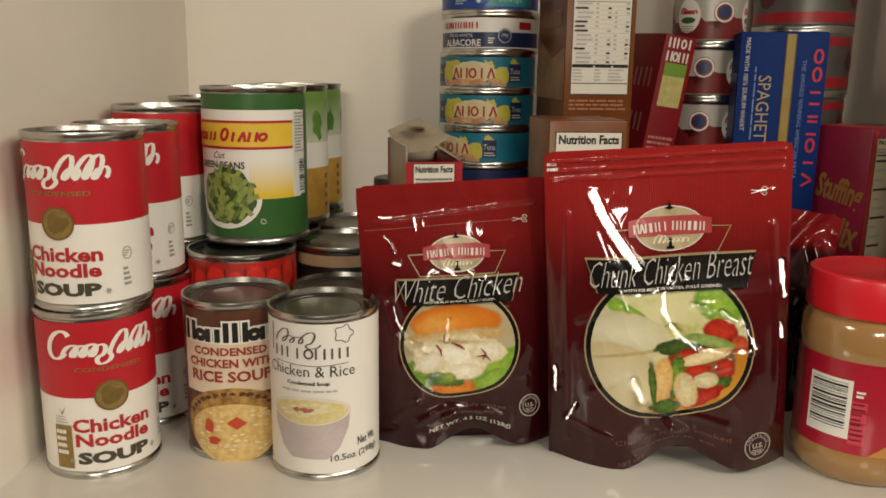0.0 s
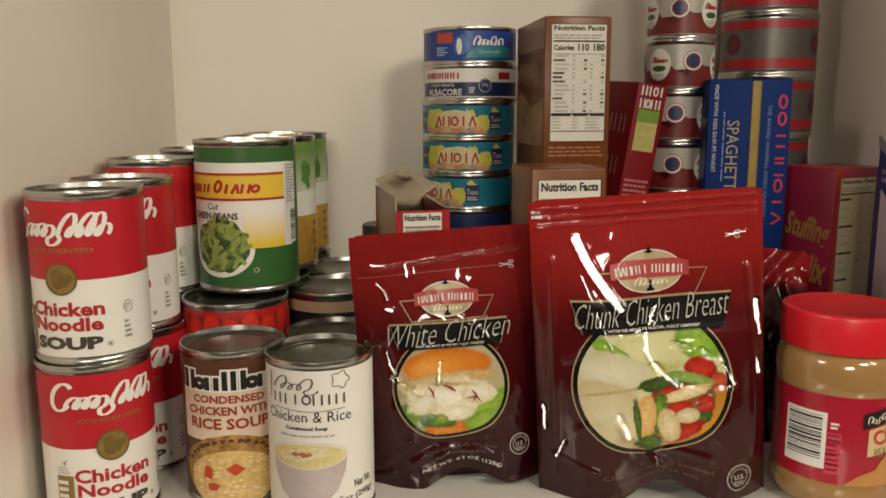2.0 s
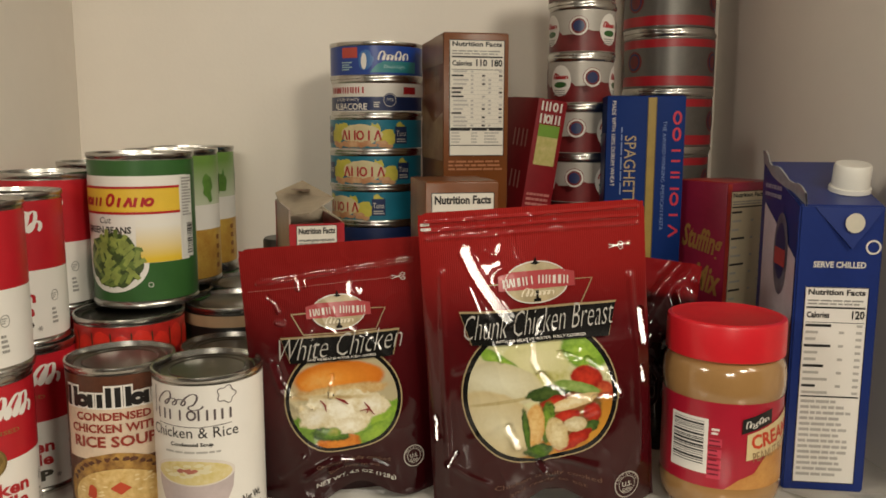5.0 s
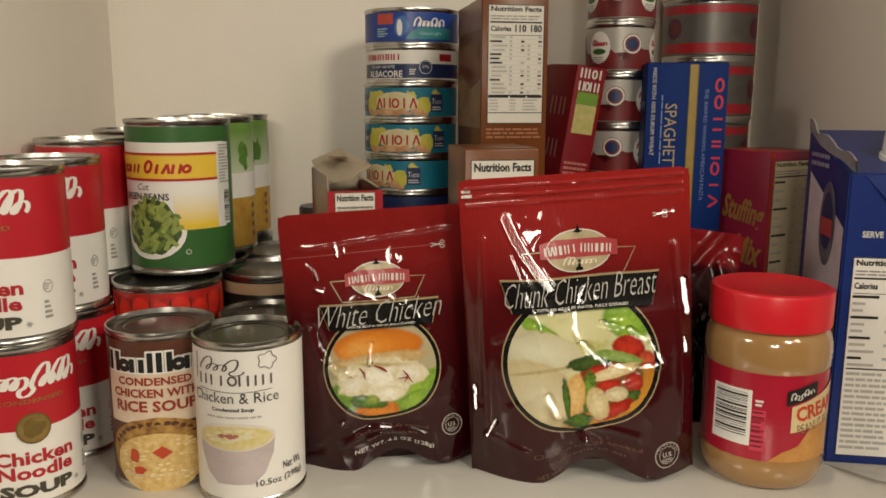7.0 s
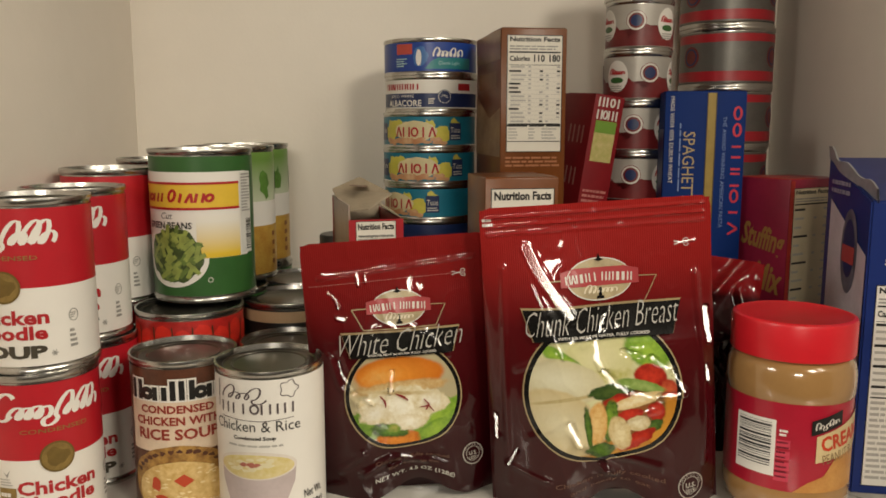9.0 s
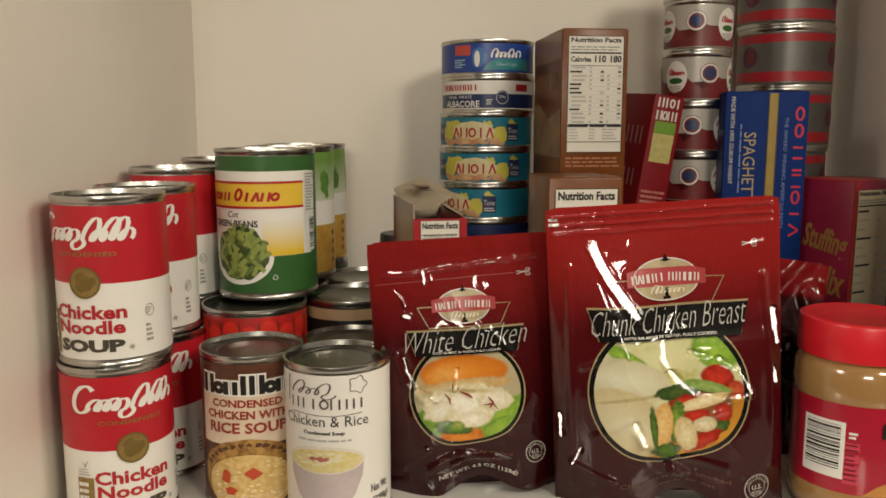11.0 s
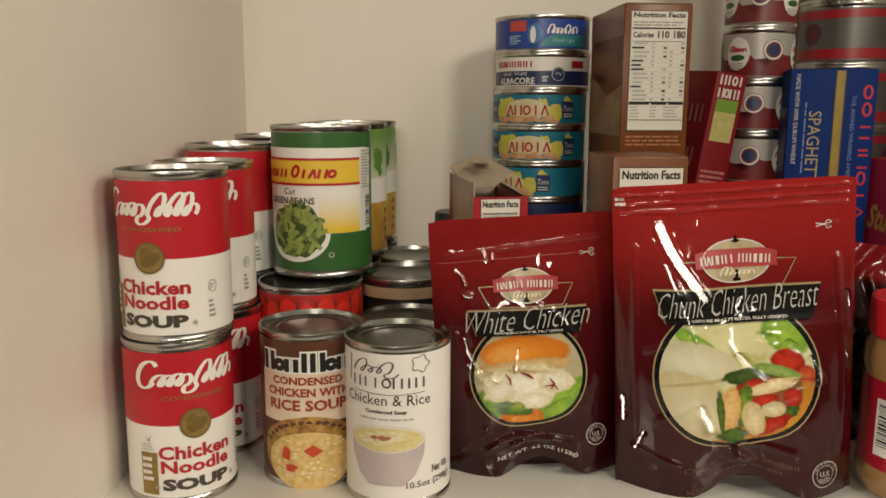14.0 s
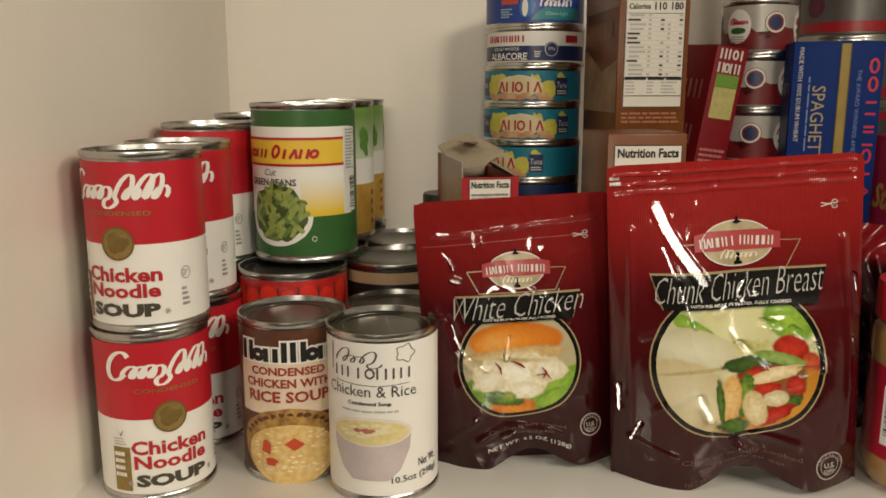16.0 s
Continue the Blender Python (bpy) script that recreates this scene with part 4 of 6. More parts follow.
GOLDLINE = mat("gold_line", (0.36, 0.27, 0.14), 0.3, vary=0.1, coat=0.9)
GLOSSBLACK = mat("gloss_black", (0.008, 0.0075, 0.007), 0.35, vary=0.2, coat=0.9, spec=0.06)
NAMEINK = mat("name_ink", (0.46, 0.43, 0.39), 0.3, vary=0.08, coat=0.9)
SCRIPT = mat("script_white", (0.68, 0.64, 0.58), 0.3, vary=0.05, coat=0.9)
DIM = mat("dim_gold_print", (0.13, 0.06, 0.035), 0.35)


def pouch_marks(front, fn, cx, k, logo_z, banner_top, banner_bot, bw, circ, name, name_w, name_h, sub_w, seal, scis):
    """The print that both pouches share; k scales it."""
    cz, cu, ru, rv = circ[1], circ[0], circ[2], circ[3]
    # banner and the dark frame of the window
    b = poly([(cx - bw, banner_top), (cx - bw * 0.87, banner_bot), (cx + bw * 0.87, banner_bot), (cx + bw, banner_top)])
    decal("banner_edge", poly([(cx - bw - 0.0008, banner_top + 0.0007), (cx - bw * 0.87 - 0.0007, banner_bot - 0.0006), (cx + bw * 0.87 + 0.0007, banner_bot - 0.0006), (cx + bw + 0.0008, banner_top + 0.0007)]), fn, L1, GOLDLINE, front)
    decal("banner", b, fn, L5 + 0.0014, GLOSSBLACK, front, "black name banner")
    decal("window_edge", ring(cu, cz, ru + 0.0038 * k, rv + 0.0038 * k, 0.0009), fn, L2, GOLDLINE, front)
    decal("window_frame", oval(cu, cz, ru + 0.0032 * k, rv + 0.0032 * k, 60), fn, L2 - 0.0001, GLOSSBLACK, front)
    # badge
    t = stroke([(cx - 0.0350 * k, logo_z), (cx - 0.0270 * k, logo_z - 0.0155 * k), (cx + 0.0270 * k, logo_z - 0.0155 * k), (cx + 0.0350 * k, logo_z), (cx + 0.0200 * k, logo_z + 0.0003)], 0.0008)
    stroke([(cx - 0.0350 * k, logo_z), (cx - 0.0200 * k, logo_z + 0.0003)], 0.0008, t)
    decal("badge_wing", t, fn, L2, GOLDLINE, front)
    decal("badge", oval(cx, logo_z, 0.0200 * k, 0.0128 * k), fn, L3, TANINK, front, "tan oval maker badge")
    decal("badge_rim", ring(cx, logo_z, 0.0203 * k, 0.0131 * k, 0.0007), fn, L4, SCRIPT, front)
    decal("badge_bar", poly([(cx - 0.0240 * k, logo_z - 0.0040 * k), (cx + 0.0240 * k, logo_z - 0.0040 * k), (cx + 0.0240 * k, logo_z + 0.0050 * k), (cx + 0.0150 * k, logo_z + 0.0072 * k), (cx - 0.0150 * k, logo_z + 0.0072 * k), (cx - 0.0240 * k, logo_z + 0.0050 * k)]), fn, L4, PINKINK, front)
    t = plain_row("NVNNII", cx - 0.0112 * k, logo_z + 0.0010 * k, 0.0200 * k, 0.0052 * k, 0.0009 * k, turn=4)
    plain_row("NINNNI", cx + 0.0112 * k, logo_z + 0.0010 * k, 0.0200 * k, 0.0052 * k, 0.0009 * k, turn=-4, bm=t)
    decal("maker_mark", t, fn, L5, SCRIPT, front)
    decal("maker_mark", script(cx, logo_z - 0.0062 * k, 0.0190 * k, 0.0050 * k, (1.0, 0.9, 0.5, 0.5, 0.5, 0.5, 0.5), 0.0007, 0.4), fn, L5, CREAM, front)
    t = poly([(cx - 0.0030 * k, logo_z + 0.0118 * k), (cx, logo_z + 0.0108 * k), (cx + 0.0030 * k, logo_z + 0.0118 * k), (cx + 0.0010 * k, logo_z + 0.0128 * k), (cx, logo_z + 0.0160 * k), (cx - 0.0010 * k, logo_z + 0.0128 * k)])
    rect(cx - 0.0010 * k, logo_z - 0.0110 * k, cx + 0.0010 * k, logo_z - 0.0050 * k, t)
    rect(cx - 0.0022 * k, logo_z - 0.0118 * k, cx + 0.0022 * k, logo_z - 0.0100 * k, t)
    decal("badge_figure", t, fn, L5, GLOSSBLACK, front)
    # names
    mid = (banner_top + banner_bot) / 2
    decal("name_print", writing(name, cx, mid + 0.0030 * k, name_w, name_h, bold=-0.016, slant=0.55, turn=2.5), fn, L5 + 0.0017, NAMEINK, front)
    decal("sub_print", writing("WITH RIB MEAT IN WATER, FULLY COOKED", cx, banner_bot + 0.0020 * k, sub_w, 0.0020 * k, bold=0.01), fn, L5 + 0.0017, SCRIPT, front)
    # seal
    su, sv, sr = seal
    t = ring(su, sv, sr, sr * 1.1, 0.0007)
    ring(su, sv, sr * 0.66, sr * 0.74, 0.0004, bm=t)
    writing("U.S.", su, sv + sr * 0.05, sr * 0.8, sr * 0.42, bold=0.03, bm=t)
    for i in range(9):
        a = radians(165 - i * 150 / 8)
        writing("INSPECTED"[i], su + sr * 0.83 * math.cos(a), sv + sr * 0.92 * math.sin(a), None, sr * 0.24, turn=math.degrees(a) - 90, bm=t)
    bars(su - sr * 0.42, su + sr * 0.42, sv - sr * 0.62, sv - sr * 0.25, 3, 0.5, 3, t, 0.1)
    decal("inspection_seal", t, fn, L2, mat("seal_grey", (0.42, 0.38, 0.34), 0.35), front)
    # scissors and the cut line
    cu2, cv2 = scis
    t = stroke([(cu2 - 0.0045, cv2 - 0.0013), (cu2 + 0.0015, cv2 + 0.0004)], 0.0005)
    stroke([(cu2 - 0.0045, cv2 + 0.0008), (cu2 + 0.0015, cv2 - 0.0004)], 0.0005, t)
    ring(cu2 + 0.0029, cv2 + 0.0014, 0.0016, 0.0011, 0.0004, 20, t)
    ring(cu2 + 0.0029, cv2 - 0.0014, 0.0016, 0.0011, 0.0004, 20, t)
    decal("scissors_mark", t, fn, L2, SCRIPT, front)


class Picture:
    """A printed food photograph: soft-edged patches laid over one another, in units of the round window."""

    def __init__(self, name, window, base, base2):
        self.cu, self.cv, self.ru, self.rv = window
        self.m = bpy.data.materials.new(name)
        self.m.use_nodes = True
        self.nt = self.m.node_tree
        self.b = self.nt.nodes["Principled BSDF"]
        self.b.inputs["Roughness"].default_value = 0.35
        self.b.inputs["Specular IOR Level"].default_value = 0.06
        self.b.inputs["Coat Weight"].default_value = 0.85
        self.b.inputs["Coat Roughness"].default_value = 0.045
        self.b.inputs["Coat IOR"].default_value = 1.46
        self.tc = self.nt.nodes.new("ShaderNodeTexCoord")
        self.grain = self.noise(330, 4)
        self.rag = self.noise(210, 5)
        self.out = self.tone(self.noise(30, 2), base, base2)

    def noise(self, scale, detail):
        n = self.nt.nodes.new("ShaderNodeTexNoise")
        n.inputs["Scale"].default_value, n.inputs["Detail"].default_value = scale, detail
        self.nt.links.new(self.tc.outputs["Object"], n.inputs["Vector"])
        return n.outputs["Fac"]

    def sums(self, op, a, b, c=None):
        n = self.nt.nodes.new("ShaderNodeMath")
        n.operation = op
        for k, v in enumerate((a, b, c)):
            if v is None:
                continue
            if isinstance(v, (int, float)):
                n.inputs[k].default_value = v
            else:
                self.nt.links.new(v, n.inputs[k])
        return n.outputs[0]

    def tone(self, fac, col, col2):
        r = self.nt.nodes.new("ShaderNodeValToRGB")
        r.color_ramp.elements[0].position, r.color_ramp.elements[1].position = 0.30, 0.78
        r.color_ramp.elements[0].color, r.color_ramp.elements[1].color = (*col, 1), (*col2, 1)
        self.nt.links.new(fac, r.inputs["Fac"])
        return r.outputs["Color"]

    def patch(self, x, z, rx, rz, turn, col, col2, soft=0.10, rag=0.8, grain=0.85):
        mp = self.nt.nodes.new("ShaderNodeMapping")
        mp.vector_type = "TEXTURE"
        mp.inputs["Location"].default_value = (self.cu + x * self.ru, 0, self.cv + z * self.rv)
        mp.inputs["Rotation"].default_value = (0, -radians(turn), 0)
        mp.inputs["Scale"].default_value = (rx * self.ru, 100, rz * self.rv)
        self.nt.links.new(self.tc.outputs["Object"], mp.inputs["Vector"])
        ln = self.nt.nodes.new("ShaderNodeVectorMath")
        ln.operation = "LENGTH"
        self.nt.links.new(mp.outputs[0], ln.inputs[0])
        d = self.sums("MULTIPLY_ADD", self.sums("SUBTRACT", self.rag, 0.5), rag, ln.outputs["Value"])
        mr = self.nt.nodes.new("ShaderNodeMapRange")
        mr.interpolation_type = "SMOOTHSTEP"
        mr.inputs["From Min"].default_value, mr.inputs["From Max"].default_value = 1 - soft, 1 + soft
        mr.inputs["To Min"].default_value, mr.inputs["To Max"].default_value = 1, 0
        self.nt.links.new(d, mr.inputs["Value"])
        fac = self.sums("MULTIPLY_ADD", self.grain, grain, self.sums("MULTIPLY_ADD", ln.outputs["Value"], 0.45, 0.26 - grain / 2))
        mix = self.nt.nodes.new("ShaderNodeMix")
        mix.data_type = "RGBA"
        self.nt.links.new(mr.outputs[0], mix.inputs[0])
        self.nt.links.new(self.out, mix.inputs["A"])
        self.nt.links.new(self.tone(fac, col, col2), mix.inputs["B"])
        self.out = mix.outputs["Result"]

    def material(self):
        fleck = self.tone(self.noise(480, 4), (0.72, 0.70, 0.66), (1.0, 1.0, 1.0))
        mix = self.nt.nodes.new("ShaderNodeMix")
        mix.data_type, mix.blend_type = "RGBA", "MULTIPLY"
        mix.inputs[0].default_value = 0.15
        self.nt.links.new(self.out, mix.inputs["A"])
        self.nt.links.new(fleck, mix.inputs["B"])
        self.nt.links.new(mix.outputs["Result"], self.b.inputs["Base Color"])
        return self.m


LEAF, LEAF2, DEEP_LEAF, SHADE_LEAF = (0.30, 0.46, 0.055), (0.13, 0.26, 0.03), (0.10, 0.19, 0.03), (0.03, 0.06, 0.015)
ORANGE, ORANGE2 = (0.74, 0.27, 0.035), (0.52, 0.13, 0.012)
MEAT, MEAT2 = (0.90, 0.86, 0.72), (0.66, 0.56, 0.34)
PEPPER, PEPPER2 = (0.52, 0.040, 0.02), (0.28, 0.018, 0.012)


def white_chicken_pouch():
    W, H = 0.1200, 0.1730
    root = thing("chicken_pouch", "dark red glossy white chicken pouch standing upright", "food pouch", "chicken pouches",
                 m=Matrix.Translation((-0.0310, 0.5080, 0)) @ pose(0, 0, 0, 0.8, -3.6, 7))
    folds = [([(-0.046, 0.098), (-0.041, 0.080), (-0.030, 0.068)], 0.0022, 0.0016), ([(-0.050, 0.150), (-0.020, 0.152), (0.050, 0.158)], 0.0012, 0.0009),
             ([(-0.030, 0.020), (-0.012, 0.028), (0.010, 0.020)], 0.0030, 0.0020), ([(0.016, 0.112), (0.030, 0.096)], 0.0022, 0.0010),
             ([(-0.046, 0.022), (-0.030, 0.034)], 0.0026, 0.0016)]
    glint_creases = [([(-0.047, 0.1530), (-0.039, 0.1522)], 0.0011), ([(-0.0250, 0.1515), (-0.0243, 0.1450)], 0.0015), ([(-0.0200, 0.1500), (-0.0195, 0.1460)], 0.0011),
               ([(-0.0390, 0.1245), (-0.0355, 0.1235)], 0.0019), ([(-0.0410, 0.0960), (-0.0385, 0.0860), (-0.0340, 0.0780)], 0.0011), ([(-0.0325, 0.0765), (-0.0210, 0.0680)], 0.0011),
               ([(-0.0070, 0.0885), (-0.0090, 0.0750)], 0.0013), ([(0.0075, 0.1180), (0.0095, 0.1160)], 0.0016), ([(-0.0130, 0.0205), (-0.0060, 0.0225)], 0.0015),
               ([(0.0160, 0.0240), (0.0240, 0.0215)], 0.0012), ([(-0.0440, 0.1415), (-0.0400, 0.1360), (-0.0380, 0.1310)], 0.0010)]
    fn = pouch_surface(W, H, 0.0135, 0.012, folds, 1.0, glint_creases=glint_creases)
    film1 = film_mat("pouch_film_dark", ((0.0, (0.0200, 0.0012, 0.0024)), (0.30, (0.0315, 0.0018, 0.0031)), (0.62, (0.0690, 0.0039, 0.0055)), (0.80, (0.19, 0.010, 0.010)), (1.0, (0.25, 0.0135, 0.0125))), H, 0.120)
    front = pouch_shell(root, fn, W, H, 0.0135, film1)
    cx = 0.000
    c = (cx - 0.0010, 0.0712, 0.0348, 0.0340)
    pouch_marks(front, fn, cx, 0.86, 0.1290, 0.1140, 0.0985, 0.0375, c, "White Chicken", 0.080, 0.0140, 0.044, (0.0420, 0.0270, 0.0070), (0.0400, 0.1480))
    p = Picture("picture_sandwich", c, (0.50, 0.43, 0.27), (0.40, 0.34, 0.20))
    p.patch(-0.05, 0.45, 0.82, 0.34, 0, ORANGE, ORANGE2, 0.08, 0.10, 0.12)
    p.patch(-0.40, 0.42, 0.40, 0.20, 10, (0.74, 0.36, 0.09), ORANGE, 0.5, 0.3)
    p.patch(-0.02, 0.19, 0.84, 0.14, 3, (0.68, 0.52, 0.27), (0.50, 0.30, 0.11), 0.2, 0.5)
    p.patch(-0.66, -0.50, 0.40, 0.26, -20, (0.20, 0.34, 0.05), DEEP_LEAF, 0.12)
    p.patch(0.62, -0.46, 0.54, 0.34, 30, LEAF, LEAF2, 0.08)
    p.patch(-0.12, -0.84, 0.44, 0.22, 0, ORANGE, ORANGE2, 0.10, 0.15)
    p.patch(-0.28, -0.62, 0.36, 0.15, -8, LEAF2, SHADE_LEAF, 0.15, 0.8)
    p.patch(0.55, -0.66, 0.36, 0.16, 28, LEAF, LEAF2, 0.12, 0.6)
    p.patch(-0.04, -0.15, 0.84, 0.36, 2, MEAT, MEAT2, 0.08, 0.6)
    p.patch(0.08, -0.48, 0.30, 0.16, 0, MEAT, MEAT2, 0.12, 0.7)
    p.patch(-0.55, -0.28, 0.30, 0.20, 15, (0.84, 0.80, 0.68), MEAT2, 0.12, 0.7)
    p.patch(0.50, -0.12, 0.34, 0.22, -10, (0.84, 0.80, 0.66), MEAT2, 0.12, 0.7)
    p.patch(-0.22, -0.58, 0.12, 0.09, 0, (0.42, 0.40, 0.10), LEAF2, 0.3, 0.8)
    p.patch(-0.05, 0.10, 0.60, 0.05, -4, (0.46, 0.34, 0.16), MEAT2, 0.5, 1.2)
    decal("picture", oval(*c, 60), fn, L3, p.material(), front, "sandwich picture in round window")
    t = stroke([(-0.016, 0.0735), (-0.013, 0.0695), (-0.0125, 0.0655)], 0.0014, taper=True)
    stroke([(-0.006, 0.0740), (-0.001, 0.0715), (0.002, 0.0690)], 0.0018, t, True)
    stroke([(0.012, 0.0690), (0.015, 0.0650), (0.013, 0.0610)], 0.0015, t, True)
    stroke([(0.009, 0.0635), (0.015, 0.0640), (0.018, 0.0600)], 0.0013, t, True)
    decal("berry_picture", t, fn, L5 + 0.0009, mat("picture_berry", (0.22, 0.015, 0.015), 0.3), front)
    t = bmesh.new()
    for i in range(46):
        x = -0.0560 + i * 0.0020
        rect(x, 0.1452 + 0.028 * (x + 0.056), x + 0.0013, 0.1455 + 0.028 * (x + 0.056), t)
    decal("cut_line", t, fn, L2, mat("cut_line_ink", (0.42, 0.20, 0.17), 0.35), front)
    decal("claim_print", writing("Chicken is fully cooked", 0.002, 0.0260, 0.048, 0.0034), fn, L2, DIM, front)
    decal("claim_print", writing("and ready to eat", 0.002, 0.0205, 0.034, 0.0034), fn, L2, DIM, front)
    decal("weight_print", writing("NET WT. 4.5 OZ (128g)", 0.003, 0.0125, 0.052, 0.0042), fn, L2, SCRIPT, front)


def chunk_chicken_pouch():
    W, H = 0.1412, 0.1980
    root = thing("chicken_pouch", "large red glossy chunk chicken breast pouch standing upright", "food pouch", "chicken pouches",
                 m=Matrix.Translation((0.0965, 0.5010, 0)) @ pose(0, 0, 0, 1.8, -3.9, 0.8))
    glint_creases = [([(-0.0425, 0.172), (-0.0375, 0.160), (-0.0315, 0.149), (-0.024, 0.138), (-0.0185, 0.130)], 0.0040),
               ([(-0.0400, 0.150), (-0.0345, 0.134)], 0.0014), ([(-0.0325, 0.129), (-0.0285, 0.116), (-0.0240, 0.1057)], 0.0015),
               ([(0.004, 0.1314), (-0.003, 0.1175)], 0.0020), ([(-0.0035, 0.1155), (-0.0043, 0.1039), (-0.001, 0.0965)], 0.0023),
               ([(0.000, 0.0945), (0.0065, 0.0868), (0.0143, 0.0810)], 0.0023), ([(0.0160, 0.0800), (0.0307, 0.0771)], 0.0020), ([(0.0325, 0.0771), (0.0475, 0.0782)], 0.0022),
               ([(0.0121, 0.1068), (0.0270, 0.1025)], 0.0016), ([(0.0290, 0.1016), (0.0411, 0.0932)], 0.0020), ([(0.0420, 0.0918), (0.0478, 0.0800)], 0.0019),
               ([(0.0655, 0.128), (0.0660, 0.108)], 0.0022), ([(0.0640, 0.092), (0.0645, 0.083)], 0.0014), ([(-0.0665, 0.066), (-0.0660, 0.052)], 0.0014),
               ([(-0.060, 0.035), (-0.054, 0.044)], 0.0012), ([(-0.022, 0.062), (-0.017, 0.050)], 0.0026), ([(-0.004, 0.033), (-0.001, 0.026)], 0.0022),
               ([(0.050, 0.1700), (0.060, 0.1712)], 0.0011)]
    folds = [([(-0.0425, 0.160), (-0.031, 0.123)], 0.0060, 0.0004),
             ([(-0.052, 0.098), (-0.030, 0.107)], 0.0022, 0.0010), ([(-0.046, 0.054), (-0.026, 0.066)], 0.0022, 0.0009),
             ([(-0.012, 0.112), (0.008, 0.121)], 0.0020, 0.0009), ([(0.010, 0.062), (0.032, 0.070)], 0.0022, 0.0010),
             ([(-0.060, 0.034), (-0.036, 0.024)], 0.0024, 0.0010),
             ([(0.066, 0.112), (0.0665, 0.126)], 0.0065, 0.0017), ([(0.064, 0.084), (0.065, 0.092)], 0.0030, 0.0008),
             ([(-0.066, 0.186), (0.066, 0.188)], 0.0008, 0.0013), ([(-0.066, 0.1915), (0.066, 0.1935)], 0.0008, 0.0013),
             ([(-0.066, 0.181), (0.066, 0.183)], 0.0010, 0.0008),
             ([(0.060, 0.150), (0.062, 0.090), (0.060, 0.030)], 0.0022, 0.0018), ([(-0.058, 0.160), (-0.060, 0.070), (-0.060, 0.020)], 0.0020, 0.0010),
             ([(-0.020, 0.058), (-0.004, 0.036), (0.004, 0.020)], 0.0040, 0.0020), ([(0.030, 0.030), (0.006, 0.034)], 0.0030, 0.0014)]
    fn = pouch_surface(W, H, 0.0260, 0.016, folds, 5.0, flare=0.035, taut=True, glint_creases=glint_creases)
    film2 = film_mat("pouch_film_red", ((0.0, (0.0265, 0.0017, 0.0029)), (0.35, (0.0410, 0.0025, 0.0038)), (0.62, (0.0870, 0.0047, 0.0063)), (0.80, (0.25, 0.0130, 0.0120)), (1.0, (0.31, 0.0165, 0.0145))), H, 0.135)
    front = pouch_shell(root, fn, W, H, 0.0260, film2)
    c = (-0.0012, 0.0822, 0.0446, 0.0442)
    pouch_marks(front, fn, 0.0010, 1.0, 0.1510, 0.1350, 0.1155, 0.0485, c, "Chunk Chicken Breast", 0.094, 0.0150, 0.056, (0.0505, 0.0160, 0.0085), (0.0520, 0.1700))
    CREAMY, CREAMY2 = (0.64, 0.58, 0.39), (0.52, 0.46, 0.27)
    p = Picture("picture_wrap", c, (0.62, 0.60, 0.36), (0.52, 0.52, 0.26))
    p.patch(-0.03, 0.50, 0.48, 0.34, 0, (0.66, 0.62, 0.36), (0.54, 0.52, 0.24), 0.06, 0.1, 0.12)
    p.patch(0.05, 0.24, 0.48, 0.10, 4, (0.42, 0.40, 0.12), (0.60, 0.56, 0.30), 0.3, 0.2)
    p.patch(0.64, 0.55, 0.34, 0.22, -32, LEAF, LEAF2, 0.14, 0.3)
    p.patch(-0.50, 0.46, 0.44, 0.11, -36, LEAF, LEAF2, 0.16, 0.3)
    p.patch(0.66, 0.20, 0.23, 0.17, -18, PEPPER, PEPPER2, 0.10, 0.2)
    p.patch(0.88, -0.02, 0.16, 0.16, 0, (0.52, 0.10, 0.04), PEPPER2, 0.14, 0.2)
    p.patch(0.62, -0.66, 0.70, 0.48, 35, (0.56, 0.27, 0.04), (0.42, 0.16, 0.02), 0.06, 0.1, 0.12)
    p.patch(0.00, -0.98, 1.00, 0.34, 0, (0.54, 0.27, 0.05), (0.40, 0.16, 0.02), 0.10, 0.1, 0.12)
    p.patch(-0.62, 0.22, 0.66, 0.30, -12, (0.68, 0.65, 0.48), CREAMY2, 0.05, 0.1, 0.12)
    p.patch(-0.62, -0.40, 0.64, 0.46, -28, CREAMY, (0.54, 0.43, 0.22), 0.06, 0.1, 0.12)
    p.patch(-0.50, -0.05, 0.52, 0.022, 8, (0.48, 0.40, 0.20), (0.40, 0.31, 0.14), 0.6, 0.2)
    p.patch(0.40, -0.24, 0.46, 0.40, 10, (0.26, 0.09, 0.03), (0.12, 0.07, 0.02), 0.06, 0.2)
    p.patch(0.12, 0.03, 0.32, 0.10, 4, (0.07, 0.11, 0.025), SHADE_LEAF, 0.12, 0.7)
    p.patch(0.52, 0.08, 0.34, 0.075, -16, (0.30, 0.40, 0.12), (0.16, 0.26, 0.05), 0.15, 0.4)
    p.patch(0.20, -0.10, 0.20, 0.085, 12, PEPPER, PEPPER2, 0.1, 0.9)
    p.patch(0.45, -0.13, 0.38, 0.085, 12, (0.76, 0.66, 0.42), (0.62, 0.44, 0.20), 0.1, 0.3)
    p.patch(0.34, -0.31, 0.18, 0.070, 6, PEPPER, PEPPER2, 0.12, 0.9)
    p.patch(0.72, -0.30, 0.13, 0.13, 40, PEPPER, PEPPER2, 0.12, 0.9)
    p.patch(0.66, -0.50, 0.15, 0.08, 20, (0.08, 0.15, 0.03), SHADE_LEAF, 0.15, 0.8)
    p.patch(0.42, -0.68, 0.28, 0.10, 25, PEPPER, PEPPER2, 0.12, 0.9)
